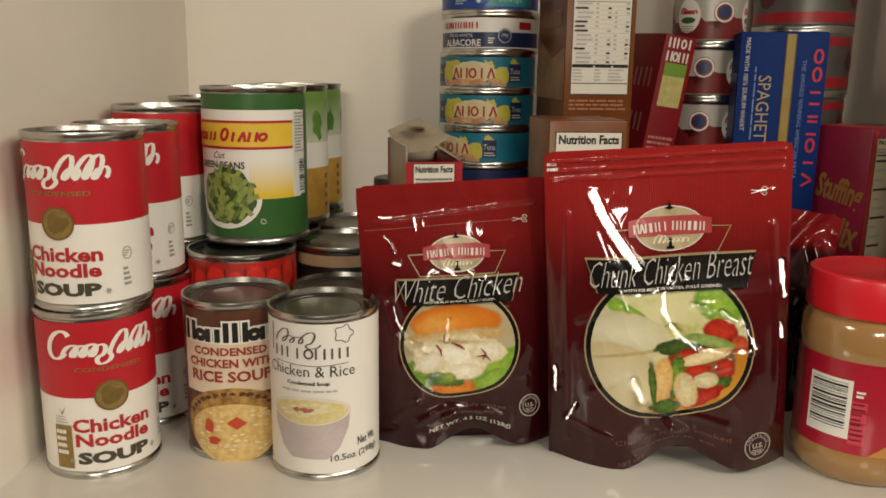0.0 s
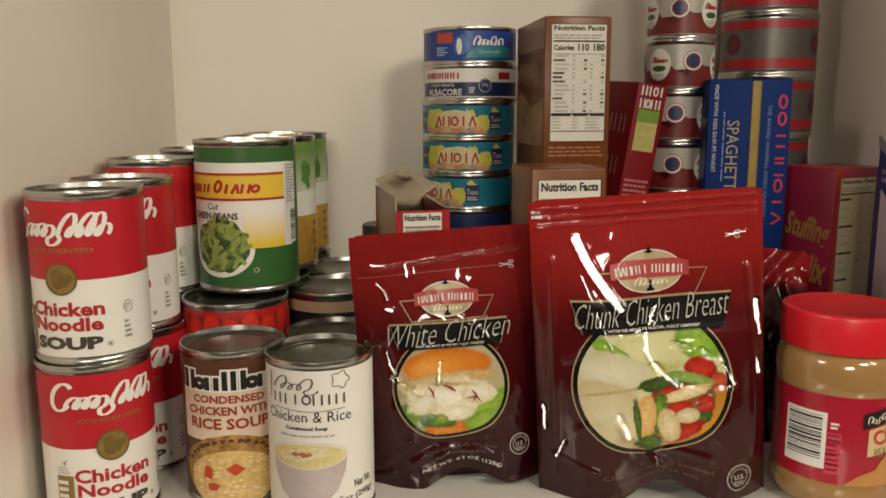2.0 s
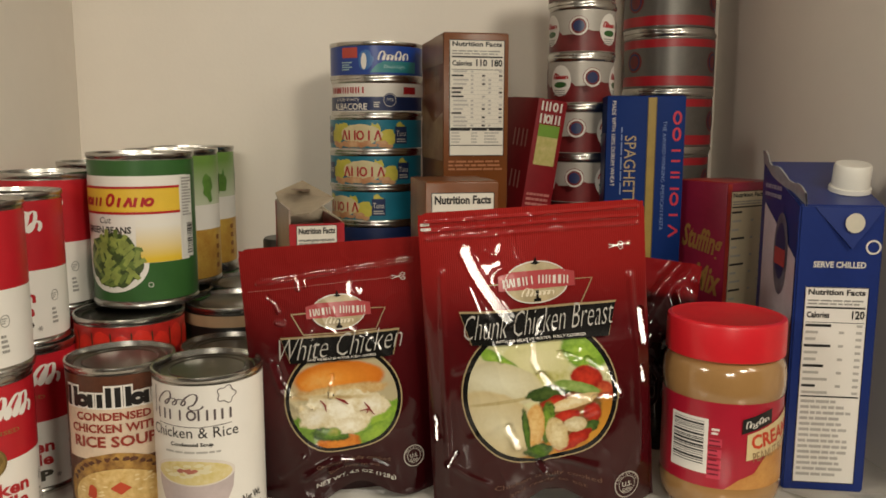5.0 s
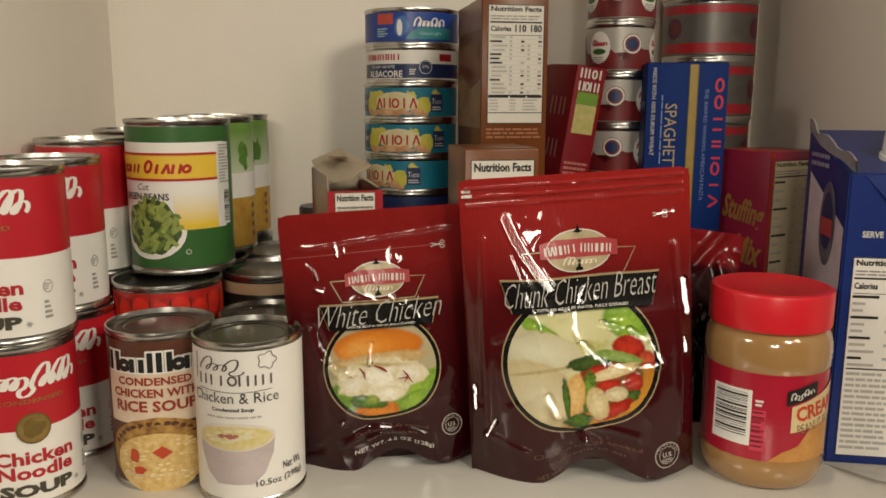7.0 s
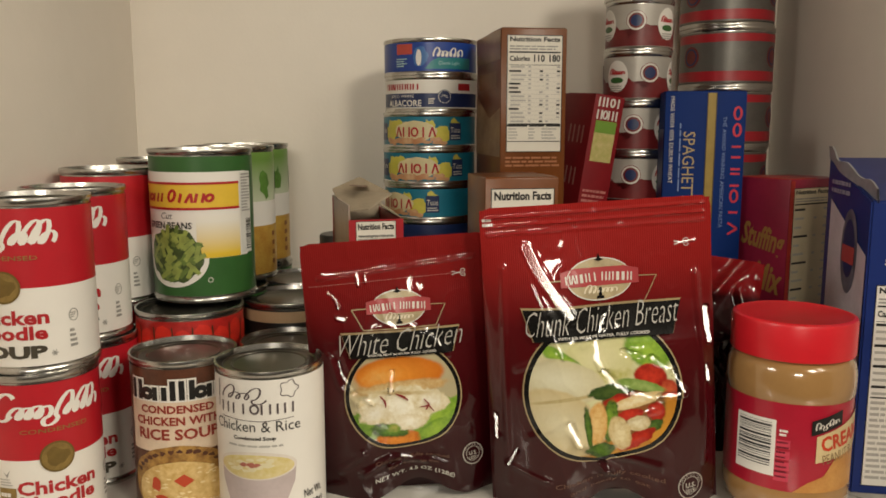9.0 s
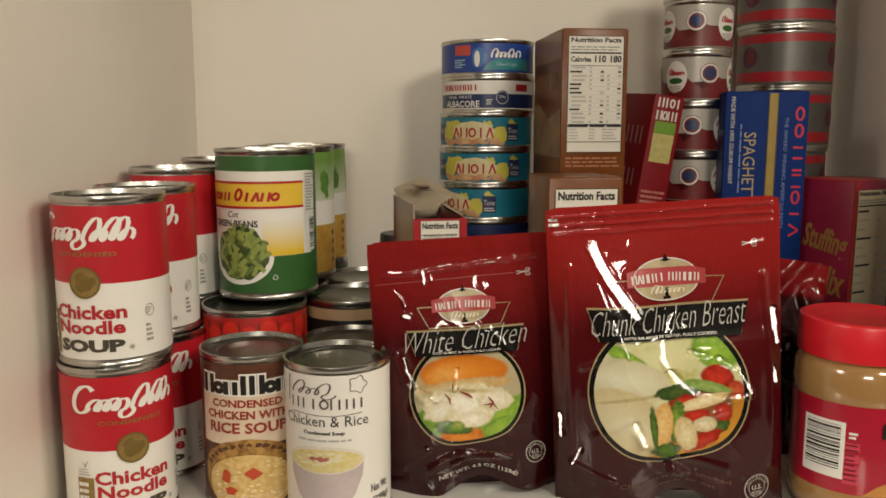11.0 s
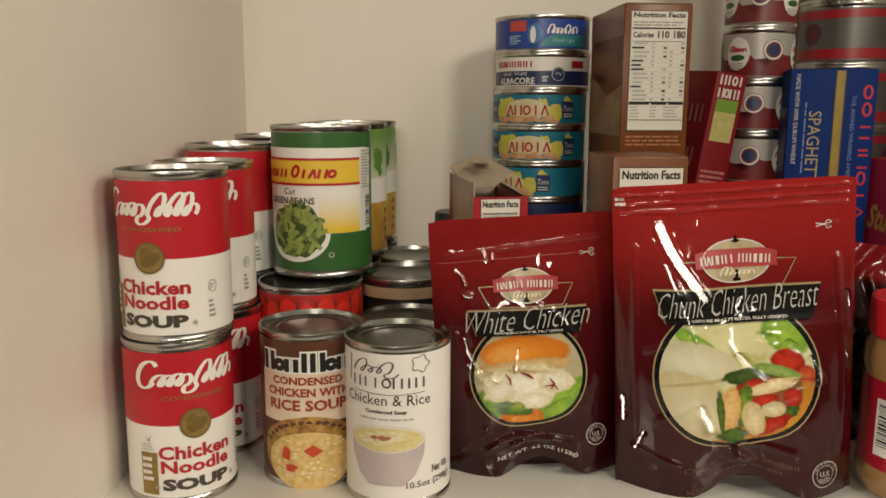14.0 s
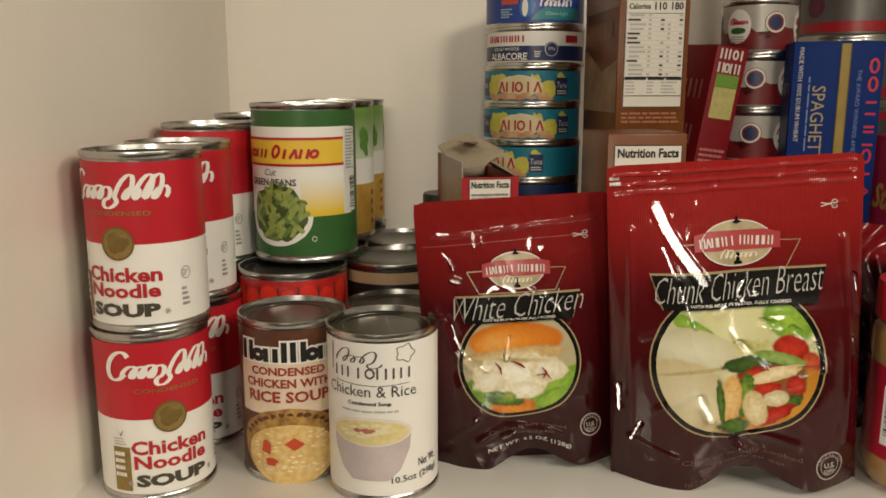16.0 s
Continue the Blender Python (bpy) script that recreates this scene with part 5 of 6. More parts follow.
    p.patch(0.46, -0.45, 0.17, 0.11, 0, (0.74, 0.66, 0.44), (0.52, 0.40, 0.20), 0.1, 0.5)
    p.patch(0.08, -0.38, 0.10, 0.32, -6, (0.20, 0.33, 0.04), SHADE_LEAF, 0.15, 0.7)
    p.patch(0.20, -0.57, 0.15, 0.25, 14, (0.72, 0.62, 0.37), (0.52, 0.38, 0.17), 0.1, 0.3)
    p.patch(-0.11, -0.42, 0.14, 0.31, -6, (0.74, 0.52, 0.22), (0.58, 0.30, 0.08), 0.1, 0.25)
    p.patch(-0.23, -0.47, 0.050, 0.32, 4, (0.10, 0.18, 0.03), SHADE_LEAF, 0.2, 0.8)
    p.patch(-0.06, -0.80, 0.20, 0.11, 0, (0.10, 0.18, 0.03), SHADE_LEAF, 0.15, 0.9)
    decal("picture", oval(*c, 60), fn, L3, p.material(), front, "chicken wrap picture in round window")
    decal("claim_print", writing("Chicken is fully cooked", 0.001, 0.0200, 0.066, 0.0044), fn, L2, DIM, front)
    decal("claim_print", writing("and ready to eat", 0.001, 0.0130, 0.048, 0.0042), fn, L2, DIM, front)
    decal("weight_print", writing("NET WT.", -0.022, 0.0045, 0.016, 0.0036), fn, L2, DIM, front)
    decal("corner_print", bars(-0.069, -0.060, 0.186, 0.192, 2, 0.6, 2), fn, L2, SCRIPT, front)


white_chicken_pouch()
chunk_chicken_pouch()


def red_bag():
    W, H = 0.0580, 0.1450
    root = thing("snack_bag", "crumpled dark red plastic food bag", "food bag", m=Matrix.Translation((0.1830, 0.6060, 0)) @ pose(0, 0, 0, -8, 4, -24))
    rnd = random.Random(21)
    folds = []
    for i in range(26):
        x, z = rnd.uniform(-0.042, 0.042), rnd.uniform(0.06, 0.150)
        folds.append(([(x, z), (x + rnd.uniform(-0.02, 0.02), z - rnd.uniform(0.01, 0.04))], rnd.uniform(0.0025, 0.006), rnd.uniform(-0.006, 0.008)))
    fn = pouch_surface(W, H, 0.0200, 0.0, folds, 9.0)
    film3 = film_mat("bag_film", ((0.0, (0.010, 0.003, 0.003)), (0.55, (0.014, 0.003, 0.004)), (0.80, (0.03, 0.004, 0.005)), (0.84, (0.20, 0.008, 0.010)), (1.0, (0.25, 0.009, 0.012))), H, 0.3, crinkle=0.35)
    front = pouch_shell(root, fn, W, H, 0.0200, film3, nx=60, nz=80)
    decal("maker_mark", bars(-0.034, -0.018, 0.112, 0.128, 2, 0.5, 4), fn, L2, SCRIPT, front)


red_bag()


# ---------------------------------------------------------------- boxes
def carton_box(name, label, m, w, d, h, material, category="food box"):
    """A card box whose front face lies at y = 0 and whose foot is at z = 0."""
    root = thing(name, label, category, m=m)
    body = part("body", block(-w / 2, 0, 0, w / 2, d, h, 0.0008), material, root)
    t = bmesh.new()
    t = block(-w / 2 + 0.001, 0.001, h - 0.0002, w / 2 - 0.001, d * 0.52, h + 0.0006)
    part("top_flap", t, material, root, "glued top flap")
    return root, body


def facts(parent, fn, u0, u1, v0, v1, title=True, numbers=(), seed=0, head=0.085, white=None):
    """A nutrition panel: white ground, black frame, heading and rows of fine print."""
    w, h = u1 - u0, v1 - v0
    decal("facts_panel", rect(u0, v0, u1, v1), fn, L1, white or CREAM_WHITE, parent, "white nutrition panel", 0)
    t = bmesh.new()
    e = w * 0.012
    for a in ((u0, v0, u1, v0 + e), (u0, v1 - e, u1, v1), (u0, v0, u0 + e, v1), (u1 - e, v0, u1, v1)):
        rect(*a, t)
    hh = w * head * 1.0
    if title:
        writing("Nutrition Facts", (u0 + u1) / 2, v1 - hh * 0.85, w * 0.90, hh * 1.0, bold=0.035, bm=t)
    return_v = v1 - hh * 1.9
    decal("facts_print", t, fn, L2, BLACK, parent, step=0)
    t = bmesh.new()
    bars(u0 + w * 0.05, u1 - w * 0.06, return_v - hh * 1.2, return_v - hh * 0.1, 2, 0.5, seed, t, 0.1)
    decal("fine_print", t, fn, L2, GREY, parent, step=0)
    return return_v - hh * 1.4, hh


CREAM_WHITE = mat("panel_white", (0.72, 0.68, 0.60), 0.42, vary=0.03)


def facts_rows(parent, fn, u0, u1, v0, v1, n, seed, calories=None, split=0.72, hh=0.006):
    w = u1 - u0
    t = rect(u0 + w * 0.04, v1 - 0.0012, u1 - w * 0.04, v1)
    v = v1 - 0.0012
    if calories:
        writing("Calories", u0 + w * 0.23, v - hh * 0.75, w * 0.36, hh * 0.75, bold=0.03, bm=t)
        for k, c in enumerate(calories):
            writing(c, u1 - w * (0.14 + 0.28 * (len(calories) - 1 - k)), v - hh * 0.70, w * 0.20, hh * 1.0, bold=0.035, bm=t)
        v -= hh * 1.6
        rect(u0 + w * 0.04, v - 0.0004, u1 - w * 0.04, v, t)
    low = v0 + (v - v0) * (1 - split)
    rect(u0 + w * 0.04, low - 0.0010, u1 - w * 0.04, low, t)
    rnd = random.Random(seed)
    g = bmesh.new()
    step = (v - low) / n
    if calories and len(calories) > 1:
        # two columns of figures, a broken bar, four vitamin rows and a closing rule
        for i in range(n):
            y = v - (i + 0.5) * step
            bold = i in (1, 4, 5, 6, 10)
            rect(u0 + w * (0.04 if bold else 0.07), y - step * 0.22, u0 + w * (rnd.uniform(0.20, 0.26) if bold else rnd.uniform(0.24, 0.36)), y + step * 0.22, t if bold else g)
            for c, ww, dark in ((0.41, 0.05, False), (0.62, 0.06, i % 2 == 1), (0.73, 0.05, False), (0.93, 0.06, i % 2 == 1)):
                if rnd.random() < 0.75:
                    rect(u0 + w * (c - ww / 2), y - step * 0.22, u0 + w * (c + ww / 2), y + step * 0.22, t if dark else g)
            if i:
                rect(u0 + w * 0.04, y + step * 0.47, u1 - w * 0.04, y + step * 0.53, g)
        for a, b in ((0.02, 0.38), (0.41, 0.69), (0.72, 0.98)):
            rect(u0 + w * a, low - 0.0024, u0 + w * b, low - 0.0002, t)
        foot = v0 + 0.0075
        bars(u0 + w * 0.04, u0 + w * 0.24, foot + 0.001, low - 0.0030, 4, 0.5, seed + 1, g, 0.35)
        bars(u0 + w * 0.40, u0 + w * 0.53, foot + 0.001, low - 0.0030, 4, 0.5, seed + 2, g, 0.35)
        bars(u0 + w * 0.64, u0 + w * 0.94, foot + 0.001, low - 0.0030, 4, 0.5, seed + 3, g, 0.35)
        rect(u0 + w * 0.02, foot - 0.0006, u1 - w * 0.02, foot, t)
        decal("facts_rule", t, fn, L2, BLACK, parent, step=0)
        decal("fine_print", g, fn, L2, PALEGREY, parent, step=0)
        return
    for i in range(n):
        y = v - (i + 0.5) * step
        ind = w * (0.05 if i % 3 else 0.04)
        th = min(step * 0.24, 0.0009)
        rect(u0 + ind, y - th, u0 + ind + w * rnd.uniform(0.16, 0.42), y + th, t if i % 3 == 0 else g)
        rect(u1 - w * 0.15, y - th, u1 - w * 0.06, y + th, g)
        if i % 2:
            rect(u1 - w * 0.42, y - th, u1 - w * 0.34, y + th, g)
    decal("facts_rule", t, fn, L2, BLACK, parent, step=0)
    bars(u0 + w * 0.05, u1 - w * 0.07, v0 + 0.002, low - 0.002, int(n * (1 - split) / split) + 2, 0.5, seed + 1, g, 0.35)
    decal("fine_print", g, fn, L2, PALEGREY, parent, step=0)


def brown_boxes():
    # tall box on a like box
    m0 = Matrix.Translation((0.0530, 0.6375, 0)) @ pose(0, 0, 0, 0, 0, 12)
    carton_box("mix_box", "brown card box under a like box", m0, 0.0520, 0.0950, 0.1580, BROWN)
    m1 = Matrix.Translation((0.0530, 0.6375, 0.1588)) @ pose(0, 0, 0, 0, 0, 12)
    root, body = carton_box("mix_box", "tall brown card box showing its nutrition panel", m1, 0.0520, 0.0950, 0.1580, BROWN)
    fn = on_front(0.0)
    v, hh = facts(body, fn, -0.0215, 0.0225, 0.0640, 0.1530, seed=4)
    facts_rows(body, fn, -0.0215, 0.0225, 0.0650, v, 14, 5, ("110", "180"), 0.68, 0.0055)
    decal("foot_print", bars(-0.022, 0.022, 0.052, 0.061, 3, 0.5, 7, ragged=0.1), fn, L1, mat("rust_ink", (0.36, 0.14, 0.06), 0.4), body, step=0)
    fl = on_left(-0.026)
    decal("picture", poly([(-0.094, 0.060), (-0.001, 0.060), (-0.001, 0.098), (-0.040, 0.090), (-0.094, 0.110)]), fl, L1, mat("picture_fawn", (0.42, 0.30, 0.18), 0.35, col2=(0.22, 0.10, 0.04), scale=40), body, step=0)
    decal("pale_top", rect(-0.094, 0.135, -0.001, 0.157), fl, L1, mat("picture_grey_tan", (0.25, 0.13, 0.06), 0.35, vary=0.2, scale=40), body, step=0)
    decal("title_print", bars(-0.080, -0.012, 0.112, 0.128, 1, 0.8, 3, ragged=0.1), fl, L2, mat("gold_title", (0.22, 0.10, 0.04), 0.4), body, step=0)
    # lower box in front
    m2 = Matrix.Translation((0.0415, 0.5450, 0)) @ pose(0, 0, 0, 0, 0, 12)
    root, body = carton_box("mix_box", "brown card box with raised top flap behind pouches", m2, 0.0510, 0.0640, 0.2085, BROWN)
    v, hh = facts(body, fn, -0.0215, 0.0225, 0.1100, 0.2015, seed=14, head=0.135)
    facts_rows(body, fn, -0.0215, 0.0225, 0.1110, v, 12, 15, ("110",), 0.74, 0.0055)
    fl = on_left(-0.025)
    decal("picture", poly([(-0.063, 0.130), (-0.001, 0.130), (-0.001, 0.188), (-0.030, 0.195), (-0.063, 0.205)]), fl, L1, mat("picture_teal_grey", (0.22, 0.24, 0.20), 0.35, col2=(0.34, 0.26, 0.16), scale=40), body, step=0)


brown_boxes()


def opened_box():
    m = Matrix.Translation((-0.0570, 0.5380, 0)) @ pose(0, 0, 0, 0, 0, 18)
    REDBOX = mat("box_red", (0.36, 0.018, 0.025), 0.36, vary=0.1)
    CARD = mat("bare_card", (0.40, 0.33, 0.24), 0.6, vary=0.12, scale=80)
    PALE = mat("box_side_grey", (0.28, 0.20, 0.16), 0.35, col2=(0.42, 0.34, 0.28), scale=35)
    root = thing("food_box", "opened red card box with torn raised flaps", "food box", m=m)
    w, d, h = 0.0375, 0.0850, 0.1805
    t = 0.0012
    front = part("front_panel", block(-w / 2, 0, 0, w / 2, t, h), REDBOX, root, "red front panel")
    left = part("side_panel", block(-w / 2, t, 0, -w / 2 + t, d, h + 0.010), PALE, root, "greyish picture side panel")
    part("side_panel", block(w / 2 - t, t, 0, w / 2, d, h), REDBOX, root)
    part("back_panel", block(-w / 2 + t, d - t, 0, w / 2 - t, d, h + 0.004), CARD, root)
    part("bottom_panel", block(-w / 2 + t, t, 0, w / 2 - t, d - t, t), CARD, root)
    fn = on_front(0.0)
    v, hh = facts(front, fn, -0.0140, 0.0135, 0.0900, 0.1795, seed=3, head=0.16)
    writing_bm = writing("10 servings per container", 0.0, 0.1690, 0.024, 0.0020)
    decal("servings_print", writing_bm, fn, L3, BLACK, front, step=0)
    decal("edge_stripe", rect(-d + 0.001, 0.1150, -d + 0.010, 0.1895), on_left(-w / 2), L1, REDBOX, left, step=0)
    # flap that leans over from the left side
    bm = bmesh.new()
    base = [(-w / 2, 0.020, h + 0.003), (-w / 2, d, h + 0.014), (0.000, d * 0.80, h + 0.024), (0.017, 0.030, h + 0.014), (-0.004, 0.006, h + 0.006)]
    lo = [bm.verts.new(p) for p in base]
    hi = [bm.verts.new((x, y, z + 0.0009)) for x, y, z in base]
    bm.faces.new(hi)
    bm.faces.new(lo[::-1])
    for i in range(len(base)):
        j = (i + 1) % len(base)
        bm.faces.new((lo[i], lo[j], hi[j], hi[i]))
    flap = part("flap", bm, CARD, root, "torn beige card flap", smooth=False)
    bm = bmesh.new()
    for i in range(16):
        a = 2 * math.pi * i / 16
        k = 1 + 0.3 * math.sin(3 * a)
        bm.verts.new((-0.0030 + 0.0060 * k * math.cos(a), 0.050 + 0.018 * k * math.sin(a), h + 0.0185 + 0.0001 * i))
    bmesh.ops.contextual_create(bm, geom=bm.verts[:])
    part("flap_print", bm, mat("flap_brown", (0.16, 0.09, 0.05), 0.5), flap, smooth=False)
    bm = bmesh.new()
    base = [(w / 2, 0.012, h), (w / 2, 0.070, h), (0.004, 0.055, h + 0.012), (0.002, 0.022, h + 0.010)]
    lo = [bm.verts.new(p) for p in base]
    hi = [bm.verts.new((x, y, z + 0.0009)) for x, y, z in base]
    bm.faces.new(hi)
    bm.faces.new(lo[::-1])
    for i in range(4):
        j = (i + 1) % 4
        bm.faces.new((lo[i], lo[j], hi[j], hi[i]))
    part("flap", bm, CARD, root, "torn beige card flap", smooth=False)


opened_box()


def rice_box():
    RICERED = mat("box_rice_red", (0.21, 0.008, 0.013), 0.5, spec=0.2, vary=0.1)
    root, body = carton_box("rice_box", "red rice mix card box leaning slightly", Matrix.Translation((0.0810, 0.6880, 0.0)) @ pose(0, 0, 0, 0, 8.2, 0) @ pose(0, 0, 0, 0, 0, 18), 0.0270, 0.1150, 0.2700, RICERED)
    fn = on_front(0.0)
    t = plain_row("NIOI", 0.0005, 0.2645, 0.0205, 0.0078, 0.0016)
    plain_row("NONI", 0.0005, 0.2540, 0.0205, 0.0078, 0.0016, bm=t)
    decal("maker_mark", t, fn, L1, SCRIPT, body, step=0)
    decal("picture", rect(-0.0095, 0.2150, 0.0095, 0.2490), fn, L1, mat("rice_picture_mat", (0.62, 0.52, 0.24), 0.4, col2=(0.42, 0.40, 0.10), scale=220), body, step=0)
    decal("picture_top", rect(-0.0095, 0.2390, 0.0095, 0.2490), fn, L2, mat("rice_green", (0.17, 0.32, 0.04), 0.4), body, step=0)
    decal("fine_print", bars(-0.011, 0.011, 0.158, 0.192, 8, 0.5, 4, ragged=0.1), fn, L1, mat("rose_print", (0.50, 0.18, 0.16), 0.4), body, step=0)
    fl = on_left(-0.0135)
    t = plain_row("INI", -0.026, 0.236, 0.040, 0.0150, 0.0030)
    plain_row("NI", -0.022, 0.200, 0.026, 0.0150, 0.0030, bm=t)
    decal("maker_mark", t, fl, L1, mat("rose_title", (0.46, 0.20, 0.17), 0.4), body, step=0)
    decal("green_panel", rect(-0.060, 0.120, -0.012, 0.172), fl, L1, mat("panel_green", (0.02, 0.11, 0.015), 0.4), body, step=0)


rice_box()


def spaghetti_box():
    SBLUE = mat("box_blue", (0.004, 0.025, 0.150), 0.55, vary=0.08, scale=30, spec=0.12)
    root, body = carton_box("spaghetti_box", "upright blue spaghetti box with gold stripe", Matrix.Translation((0.1985, 0.6910, 0)) @ pose(0, 0, 0, 0, 0, -2), 0.0660, 0.0350, 0.2710, SBLUE)
    fn = on_front(0.0)
    decal("gold_stripe", rect(0.0015, 0.0010, 0.0085, 0.2700), fn, L1, mat("stripe_gold", (0.36, 0.25, 0.06), 0.35, vary=0.15), body, step=0)
    t = rect(0.0011, 0.0010, 0.0019, 0.2700)
    rect(0.0081, 0.0010, 0.0089, 0.2700, t)
    decal("stripe_edge", t, fn, L2, mat("stripe_dark", (0.10, 0.07, 0.02), 0.4), body, step=0)
    decal("spaghetti_print", writing("SPAGHETTI", -0.0125, 0.2080, 0.0600, 0.0098, turn=-90), fn, L1, mat("pale_gold_ink", (0.44, 0.34, 0.17), 0.4), body, step=0)
    decal("wheat_print", writing("MADE WITH 100% DURUM WHEAT", -0.0270, 0.2310, 0.0720, 0.0034, turn=-90), fn, L1, SILVER, body, step=0)
    t = bars(0.1880, 0.2450, 0.0, 0.0011, 1, 1.0, 3, ragged=0.0)
    for v in t.verts:
        v.co = Vector((-0.0205 + v.co.y, v.co.x, 0))
    decal("sub_print", t, fn, L1, mat("pale_blue_ink", (0.16, 0.24, 0.48), 0.4), body, step=0)
    t = writing("THE AWARD WINNING AMERICAN PASTA", 0.0160, 0.2040, 0.0930, 0.0032, turn=-90)
    decal("award_print", t, fn, L1, MATS["pale_blue_ink"], body, step=0)
    t = plain_row("OOINNOIV", 0.0262, 0.2050, 0.1100, 0.0076, 0.0019, turn=-90)
    decal("maker_mark", t, fn, L1, mat("mark_red", (0.50, 0.02, 0.05), 0.4), body, step=0)
    decal("side_print", rect(-0.0340, 0.1600, -0.0020, 0.2400), on_left(-0.033), L1, mat("side_navy", (0.010, 0.03, 0.15), 0.35), body, step=0)


spaghetti_box()


def stuffing_box():
    PURPLE = mat("box_stuffing", (0.24, 0.012, 0.040), 0.33, vary=0.15, scale=25)
    SRED = mat("box_stuffing_red", (0.40, 0.03, 0.02), 0.33, vary=0.1)
    root = thing("stuffing_box", "purple red stuffing mix box turned cornerwise", "food box", m=Matrix.Translation((0.2600, 0.6600, 0)) @ pose(0, 0, 0, 0, 0, 33))
    body = part("body", block(0, 0, 0, 0.0660, 0.0520, 0.2000, 0.0008), PURPLE, root)
    # this box has its near upright edge at the origin: side towards -x holds the title, front holds the panel
    part("top_flap", block(0.001, 0.001, 0.1998, 0.034, 0.051, 0.2006), SRED, root)
    fn = on_front(0.0)
    decal("red_edge", rect(0.0005, 0.001, 0.0060, 0.199), fn, L1, SRED, body, step=0)
    v, hh = facts(body, fn, 0.0050, 0.0500, 0.0500, 0.1930, seed=8, white=mat("panel_cream", (0.62, 0.53, 0.36), 0.42, vary=0.05))
    facts_rows(body, fn, 0.0050, 0.0500, 0.0510, v, 14, 9, None, 0.8)
    fl = on_left(0.0)
    t = writing("Stuffing", -0.0235, 0.1480, 0.0420, 0.0260, bold=0.03, slant=0.1, turn=-9)
    writing("Mix", -0.0160, 0.1180, 0.0270, 0.0230, bold=0.03, slant=0.1, turn=-9, bm=t)
    decal("title_print", t, fl, L1, mat("title_gold", (0.32, 0.17, 0.045), 0.4), body, step=0)


stuffing_box()


# ---------------------------------------------------------------- peanut butter jar
def peanut_butter_jar():
    root = thing("peanut_butter_jar", "clear plastic peanut butter jar with red screw lid", "jar", m=can_pose(0.2142, 0.5118, 0, 6))
    BUTTER = mat("peanut_butter", (0.36, 0.20, 0.075), 0.16, vary=0.08, scale=35, coat=0.8, bump=0.05, bscale=120)
    prof = [(0, 0.003), (0.026, 0.002), (0.031, 0.0), (0.0345, 0.0022), (0.0372, 0.007), (0.0386, 0.013), (0.0388, 0.0190), (0.0380, 0.0208), (0.0380, 0.0772), (0.0388, 0.0790), (0.0390, 0.0850), (0.0388, 0.0915),
            (0.0378, 0.0965), (0.0360, 0.1000), (0.0345, 0.1012), (0.0345, 0.1040), (0, 0.1040)]
    part("jar_body", lathe(prof, 72), BUTTER, root, "tan peanut butter behind clear plastic")
    LID = mat("lid_red", (0.66, 0.016, 0.026), 0.33, vary=0.05, bump=0.04)
    lp = [(0.0350, 0.1030), (0.0372, 0.1026), (0.0375, 0.1036), (0.0375, 0.1235), (0.0368, 0.1252), (0.0345, 0.1260), (0.0330, 0.1252), (0, 0.1250)]
    n = 120
    bm = lathe(lp, n)
    for vtx in bm.verts:
        rr = math.hypot(vtx.co.x, vtx.co.y)
        if 0.1034 < vtx.co.z < 0.1240 and rr > 0.037:
            a = math.atan2(vtx.co.x, -vtx.co.y)
            if round(a / (2 * math.pi) * n) % 2:
                vtx.co.x *= 0.9945
                vtx.co.y *= 0.9945
    part("lid", bm, LID, root, "red ribbed screw lid")
    r = 0.0382
    f = on_can(r)
    lab = can_label(root, r, 0.0212, 0.0770, mat("label_crimson", (0.40, 0.010, 0.030), 0.3, vary=0.08, coat=0.3), lift=0.0)
    bc = -0.0365
    decal("barcode_panel", rect(bc - 0.0130, 0.0300, bc + 0.0130, 0.0660), f, L1, WHITE, lab)
    decal("barcode", stripes(bc - 0.0110, bc + 0.0105, 0.0360, 0.0640, 3, False, 30), f, L2, BLACK, lab)
    t = bmesh.new()
    for i in range(4):
        rect(-0.0235, 0.0275 + i * 0.0070, -0.0150, 0.0330 + i * 0.0070, t)
    decal("facts_tiles", t, f, L1, mat("tile_rose", (0.58, 0.05, 0.09), 0.35), lab)
    t = bars(-0.0228, -0.0158, 0.0290, 0.0540, 8, 0.35, 3, ragged=0.2)
    decal("tile_print", t, f, L2, mat("tile_dark", (0.16, 0.006, 0.02), 0.4), lab)
    decal("tile_head", bars(-0.0215, -0.0165, 0.0560, 0.0610, 2, 0.6, 5, ragged=0.1), f, L1, WHITE, lab)
    tw = 10
    decal("swirl_picture", poly([(-0.0125, 0.0214), (0.050, 0.0214), (0.050, 0.046), (0.030, 0.050), (0.014, 0.043), (0.006, 0.032), (-0.004, 0.028)]), f, L1, mat("butter_picture", (0.62, 0.32, 0.09), 0.35, col2=(0.44, 0.17, 0.035), scale=70), lab)
    decal("title_panel", poly([(0.0000, 0.0405), (0.050, 0.0490), (0.050, 0.0730), (0.0000, 0.0575)]), f, L2, mat("title_cream", (0.66, 0.52, 0.28), 0.4, vary=0.06), lab)
    decal("title_print", writing("CREAMY", 0.0235, 0.0558, 0.0420, 0.0098, bold=0.03, turn=tw), f, L3, mat("title_red", (0.55, 0.05, 0.015), 0.4), lab)
    decal("name_print", writing("PEANUT BUTTER", 0.0240, 0.0460, 0.0400, 0.0062, turn=tw), f, L3, mat("title_brown", (0.26, 0.16, 0.07), 0.4), lab)
    decal("maker_panel", poly([(-0.0035, 0.0580), (0.0170, 0.0640), (0.0170, 0.0735), (-0.0035, 0.0675)]), f, L3, BLACK, lab)
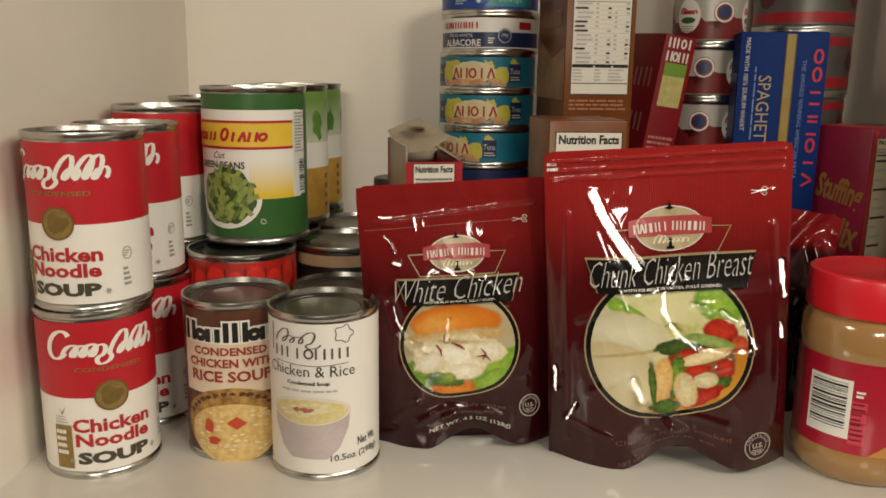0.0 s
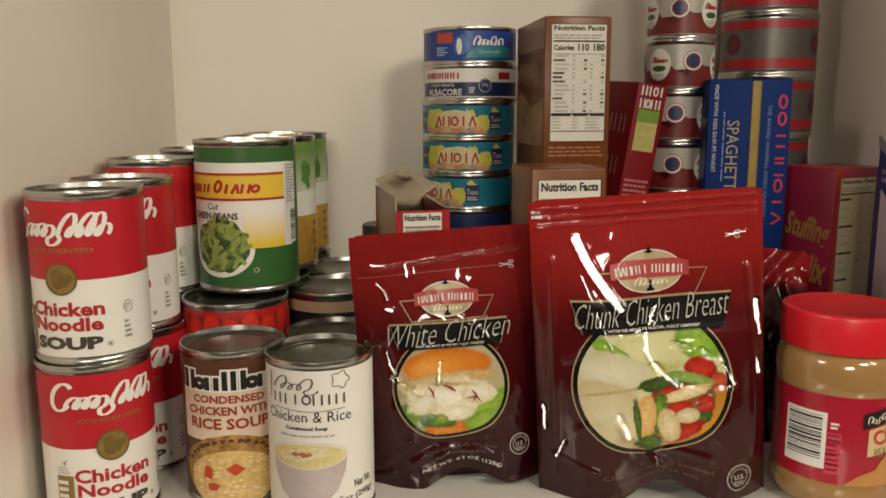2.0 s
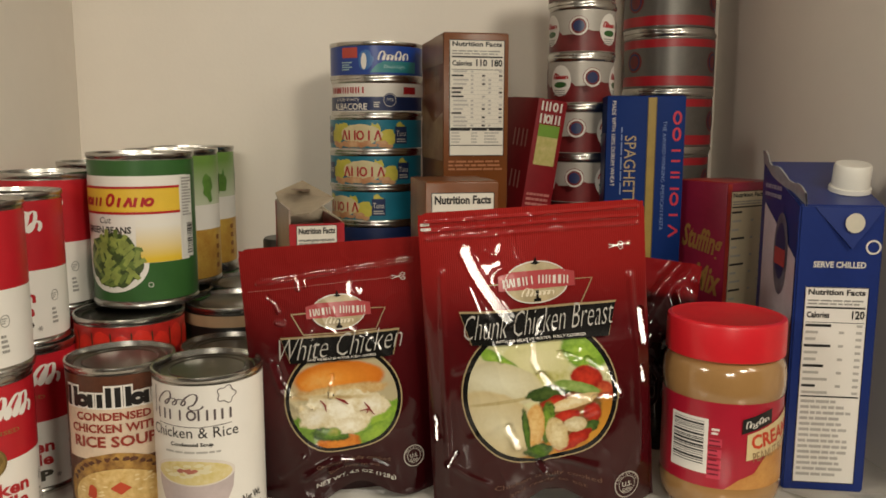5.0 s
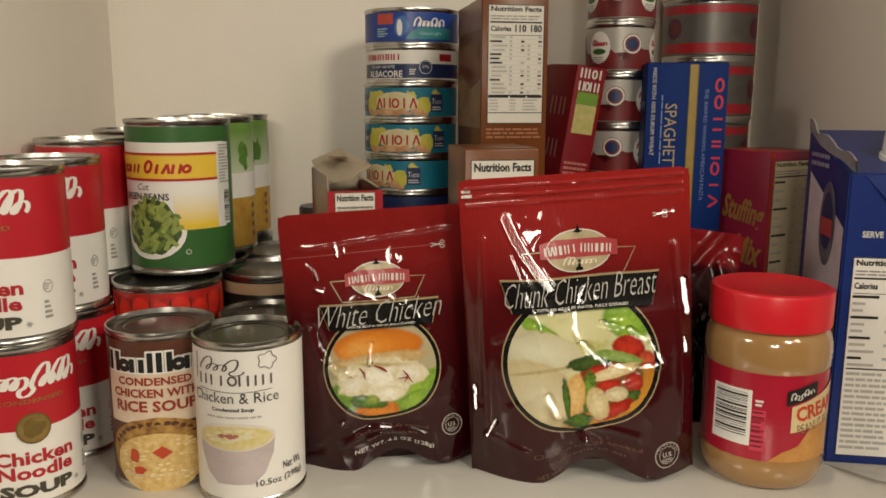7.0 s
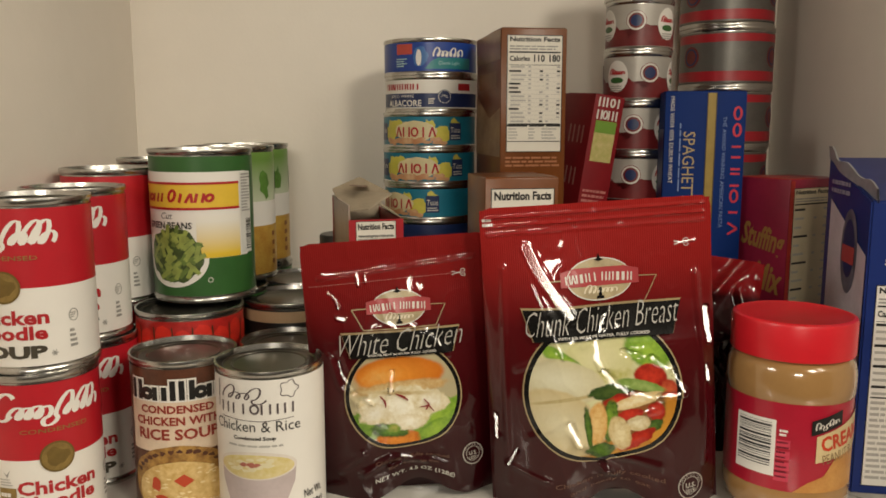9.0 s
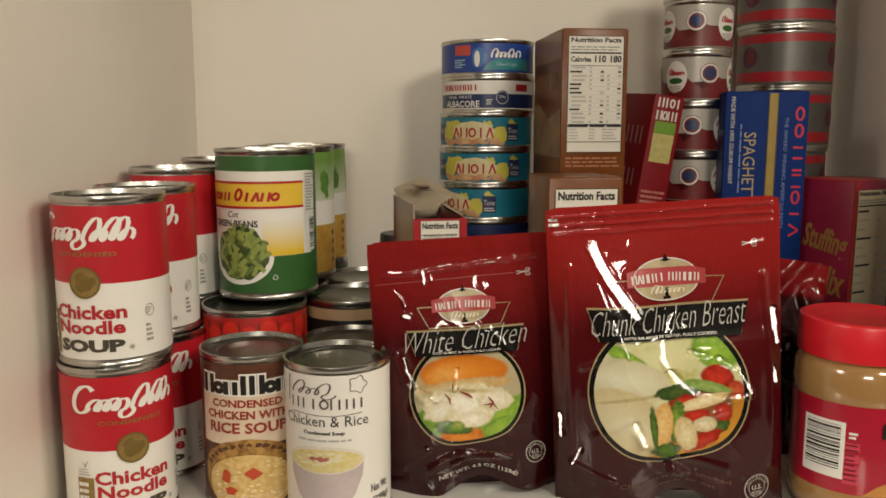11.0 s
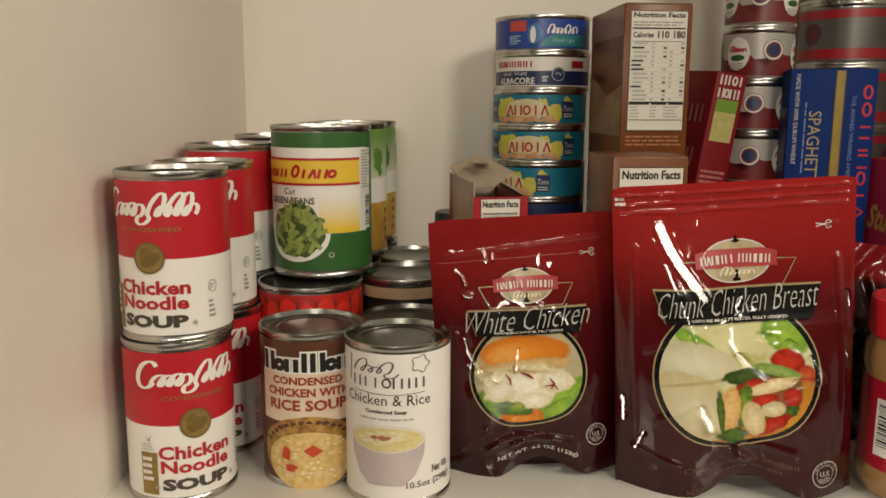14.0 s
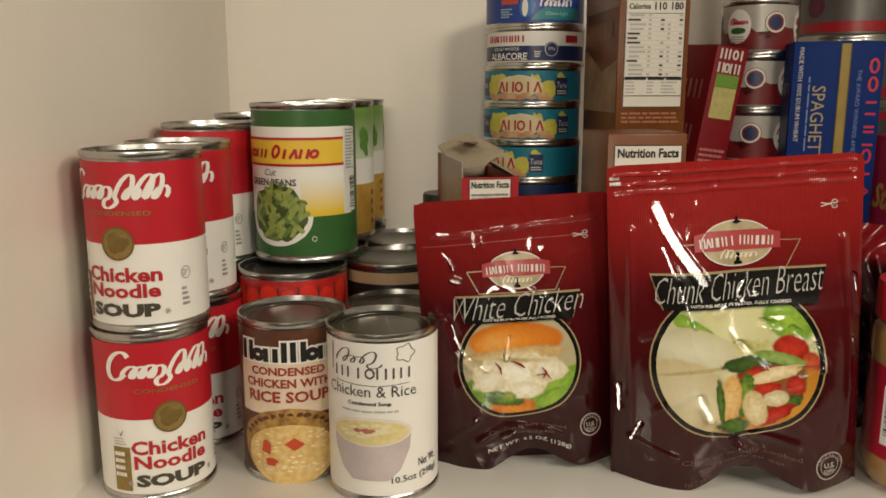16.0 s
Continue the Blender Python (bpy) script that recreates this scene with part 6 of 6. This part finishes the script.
    decal("maker_mark", script(0.0060, 0.0655, 0.0150, 0.0042, (1.0, 0.5, -0.5, 0.5, 0.9, 0.5, 0.5), 0.0007, 0.3, 16), f, L4, SCRIPT, lab, step=0.003)


peanut_butter_jar()


# ---------------------------------------------------------------- blue drink carton
def drink_carton():
    CBLUE = mat("carton_blue", (0.011, 0.028, 0.165), 0.36, vary=0.1, scale=30, coat=0.1, bump=0.15, bscale=60, spec=0.3)
    m = Matrix.Translation((0.2620, 0.5225, 0)) @ pose(0, 0, 0, 0, 0, -6.5)
    root = thing("drink_carton", "blue drink carton with slanted top and white cap", "carton", m=m)
    w, d, hf, hb = 0.0530, 0.0970, 0.1960, 0.2200
    bm = bmesh.new()
    lo = [bm.verts.new(p) for p in ((0, 0, 0), (w, 0, 0), (w, d, 0), (0, d, 0))]
    hi = [bm.verts.new(p) for p in ((0, 0, hf), (w, 0, hf), (w, d, hb), (0, d, hb))]
    bm.faces.new(lo[::-1])
    bm.faces.new(hi)
    for i in range(4):
        j = (i + 1) % 4
        bm.faces.new((lo[i], lo[j], hi[j], hi[i]))
    bmesh.ops.bevel(bm, geom=list(bm.edges), offset=0.0012, segments=2, affect="EDGES")
    body = part("body", bm, CBLUE, root)
    # sealed fin that runs along the upper left edge, and the folded ear
    FIN = mat("carton_fin", (0.42, 0.42, 0.42), 0.35, metal=0.4, vary=0.2, scale=120)
    bm = bmesh.new()
    for i in range(13):
        k = i / 12
        x = 0.0008 + 0.004 * math.sin(k * 7) * k * (1 - k) * 2 + 0.010 * max(0, 0.35 - k)
        y = d * (1.0 - 0.0 - (1 - k) * 1.0)
        z = hf + (hb - hf) * k
        up = 0.008 + 0.002 * math.sin(i * 1.3)
        for dx in (0, 0.0012):
            bm.verts.new((x + dx - 0.001, y, z - 0.001))
            bm.verts.new((x + dx - 0.002, y, z + up))
    vs = list(bm.verts)
    for i in range(12):
        a, b = vs[i * 4:i * 4 + 4], vs[i * 4 + 4:i * 4 + 8]
        bm.faces.new((a[0], b[0], b[1], a[1]))
        bm.faces.new((a[2], a[3], b[3], b[2]))
        bm.faces.new((a[1], b[1], b[3], a[3]))
    bmesh.ops.recalc_face_normals(bm, faces=bm.faces)
    part("fin", bm, FIN, root, "silver sealed fin, bent")
    bm = bmesh.new()
    cap_prof = [(0.0134, 0.0), (0.0134, 0.003), (0.0120, 0.0035), (0.0120, 0.017), (0.0110, 0.0188), (0, 0.0190)]
    bm.free()
    bm = lathe(cap_prof, 60)
    for vtx in bm.verts:
        if 0.0034 < vtx.co.z < 0.019:
            a = math.atan2(vtx.co.x, -vtx.co.y)
            if round(a / (2 * math.pi) * 60) % 2:
                vtx.co.x *= 0.985
                vtx.co.y *= 0.985
        vtx.co = Vector((0.0400, 0.030, hf + (hb - hf) * 0.030 / d)) + (pose(0, 0, 0, 12, 0, 0) @ vtx.co)
    part("cap", bm, mat("cap_white", (0.74, 0.72, 0.66), 0.35, vary=0.03), root, "white ribbed screw cap")
    fn = on_front(0.0)
    decal("chilled_print", writing("SERVE CHILLED", 0.0270, 0.1570, 0.0330, 0.0042, bold=0.03), fn, L1, SILVER, body, step=0)
    v, hh = facts(body, fn, 0.0065, 0.0465, 0.0060, 0.1420, seed=21, head=0.10, white=WHITE)
    facts_rows(body, fn, 0.0065, 0.0465, 0.0080, v, 11, 22, ("120",), 0.46, 0.0058)
    # picture on the broad side
    fl = on_left(0.0)
    decal("lilac_panel", poly([(-d + 0.012, 0.040), (-0.003, 0.030), (-0.003, 0.160), (-d + 0.012, 0.190)]), fl, L1, mat("carton_lilac", (0.66, 0.60, 0.64), 0.3, vary=0.15, scale=30, coat=0.3), body, step=0)
    decal("oval_mark", oval(-0.037, 0.158, 0.017, 0.029), fl, L2, mat("oval_grey", (0.13, 0.13, 0.16), 0.3, vary=0.5, scale=90), body, step=0)
    decal("oval_blue", oval(-0.037, 0.160, 0.012, 0.020), fl, L3, NAVY, body, step=0)
    decal("oval_red", rect(-0.050, 0.150, -0.024, 0.162), fl, L4, mat("oval_red_mat", (0.42, 0.06, 0.05), 0.35), body, step=0)
    decal("top_print", bars(-d + 0.012, -0.040, 0.194, 0.206, 2, 0.5, 7, ragged=0.1), fl, L2, mat("lilac_ink", (0.30, 0.30, 0.40), 0.4), body, step=0)
    # round badge and fold lines on the slope
    bm = bmesh.new()
    ear = [(0.0090, -0.0004, hf - 0.0010), (0.0525, -0.0004, hf - 0.0010), (0.0330, -0.0034, hf - 0.0280)]
    tip = [bm.verts.new(q) for q in ear]
    root_v = [bm.verts.new((x, 0.0, z)) for x, y, z in ear]
    bm.faces.new(tip)
    for i in range(3):
        j = (i + 1) % 3
        bm.faces.new((tip[i], root_v[i], root_v[j], tip[j]))
    bmesh.ops.recalc_face_normals(bm, faces=bm.faces)
    part("folded_ear", bm, CBLUE, root, "folded blue carton ear", smooth=False)
    decal("seal_badge", oval(0.0335, 0.1850, 0.0060, 0.0064), fn, 0.0038, mat("badge_cream", (0.60, 0.56, 0.46), 0.4), body, step=0)
    decal("recycle_mark", ring(0.0470, 0.1690, 0.0048, 0.0048, 0.0012), fn, L2, SILVER, body, step=0)


drink_carton()


def paper_sheet():
    bm = bmesh.new()
    n = 16
    rows = []
    for j in range(n + 1):
        row = []
        for i in range(n + 1):
            u, v = i / n, j / n
            x = (1 - v) * (0.2830 + 0.055 * u) + v * (0.2600 + 0.070 * u)
            y = (1 - v) * (0.4840 + 0.010 * u) + v * (0.5205 - 0.0075 * u)
            z = 0.0008 + 0.0042 * (1 - v) ** 1.6 * (0.55 + 0.45 * math.cos(2.2 * u)) + 0.0006 * math.sin(5 * u + 3 * v) ** 2
            row.append(bm.verts.new((x, y, z)))
        rows.append(row)
    for j in range(n):
        for i in range(n):
            bm.faces.new((rows[j][i], rows[j][i + 1], rows[j + 1][i + 1], rows[j + 1][i]))
    bmesh.ops.solidify(bm, geom=bm.faces[:], thickness=0.0004)
    ob = part("paper_sheet", bm, mat("paper_white", (0.78, 0.76, 0.72), 0.6, vary=0.03))
    tagged(ob, "loose white paper sheet lying before blue carton", "paper")


paper_sheet()
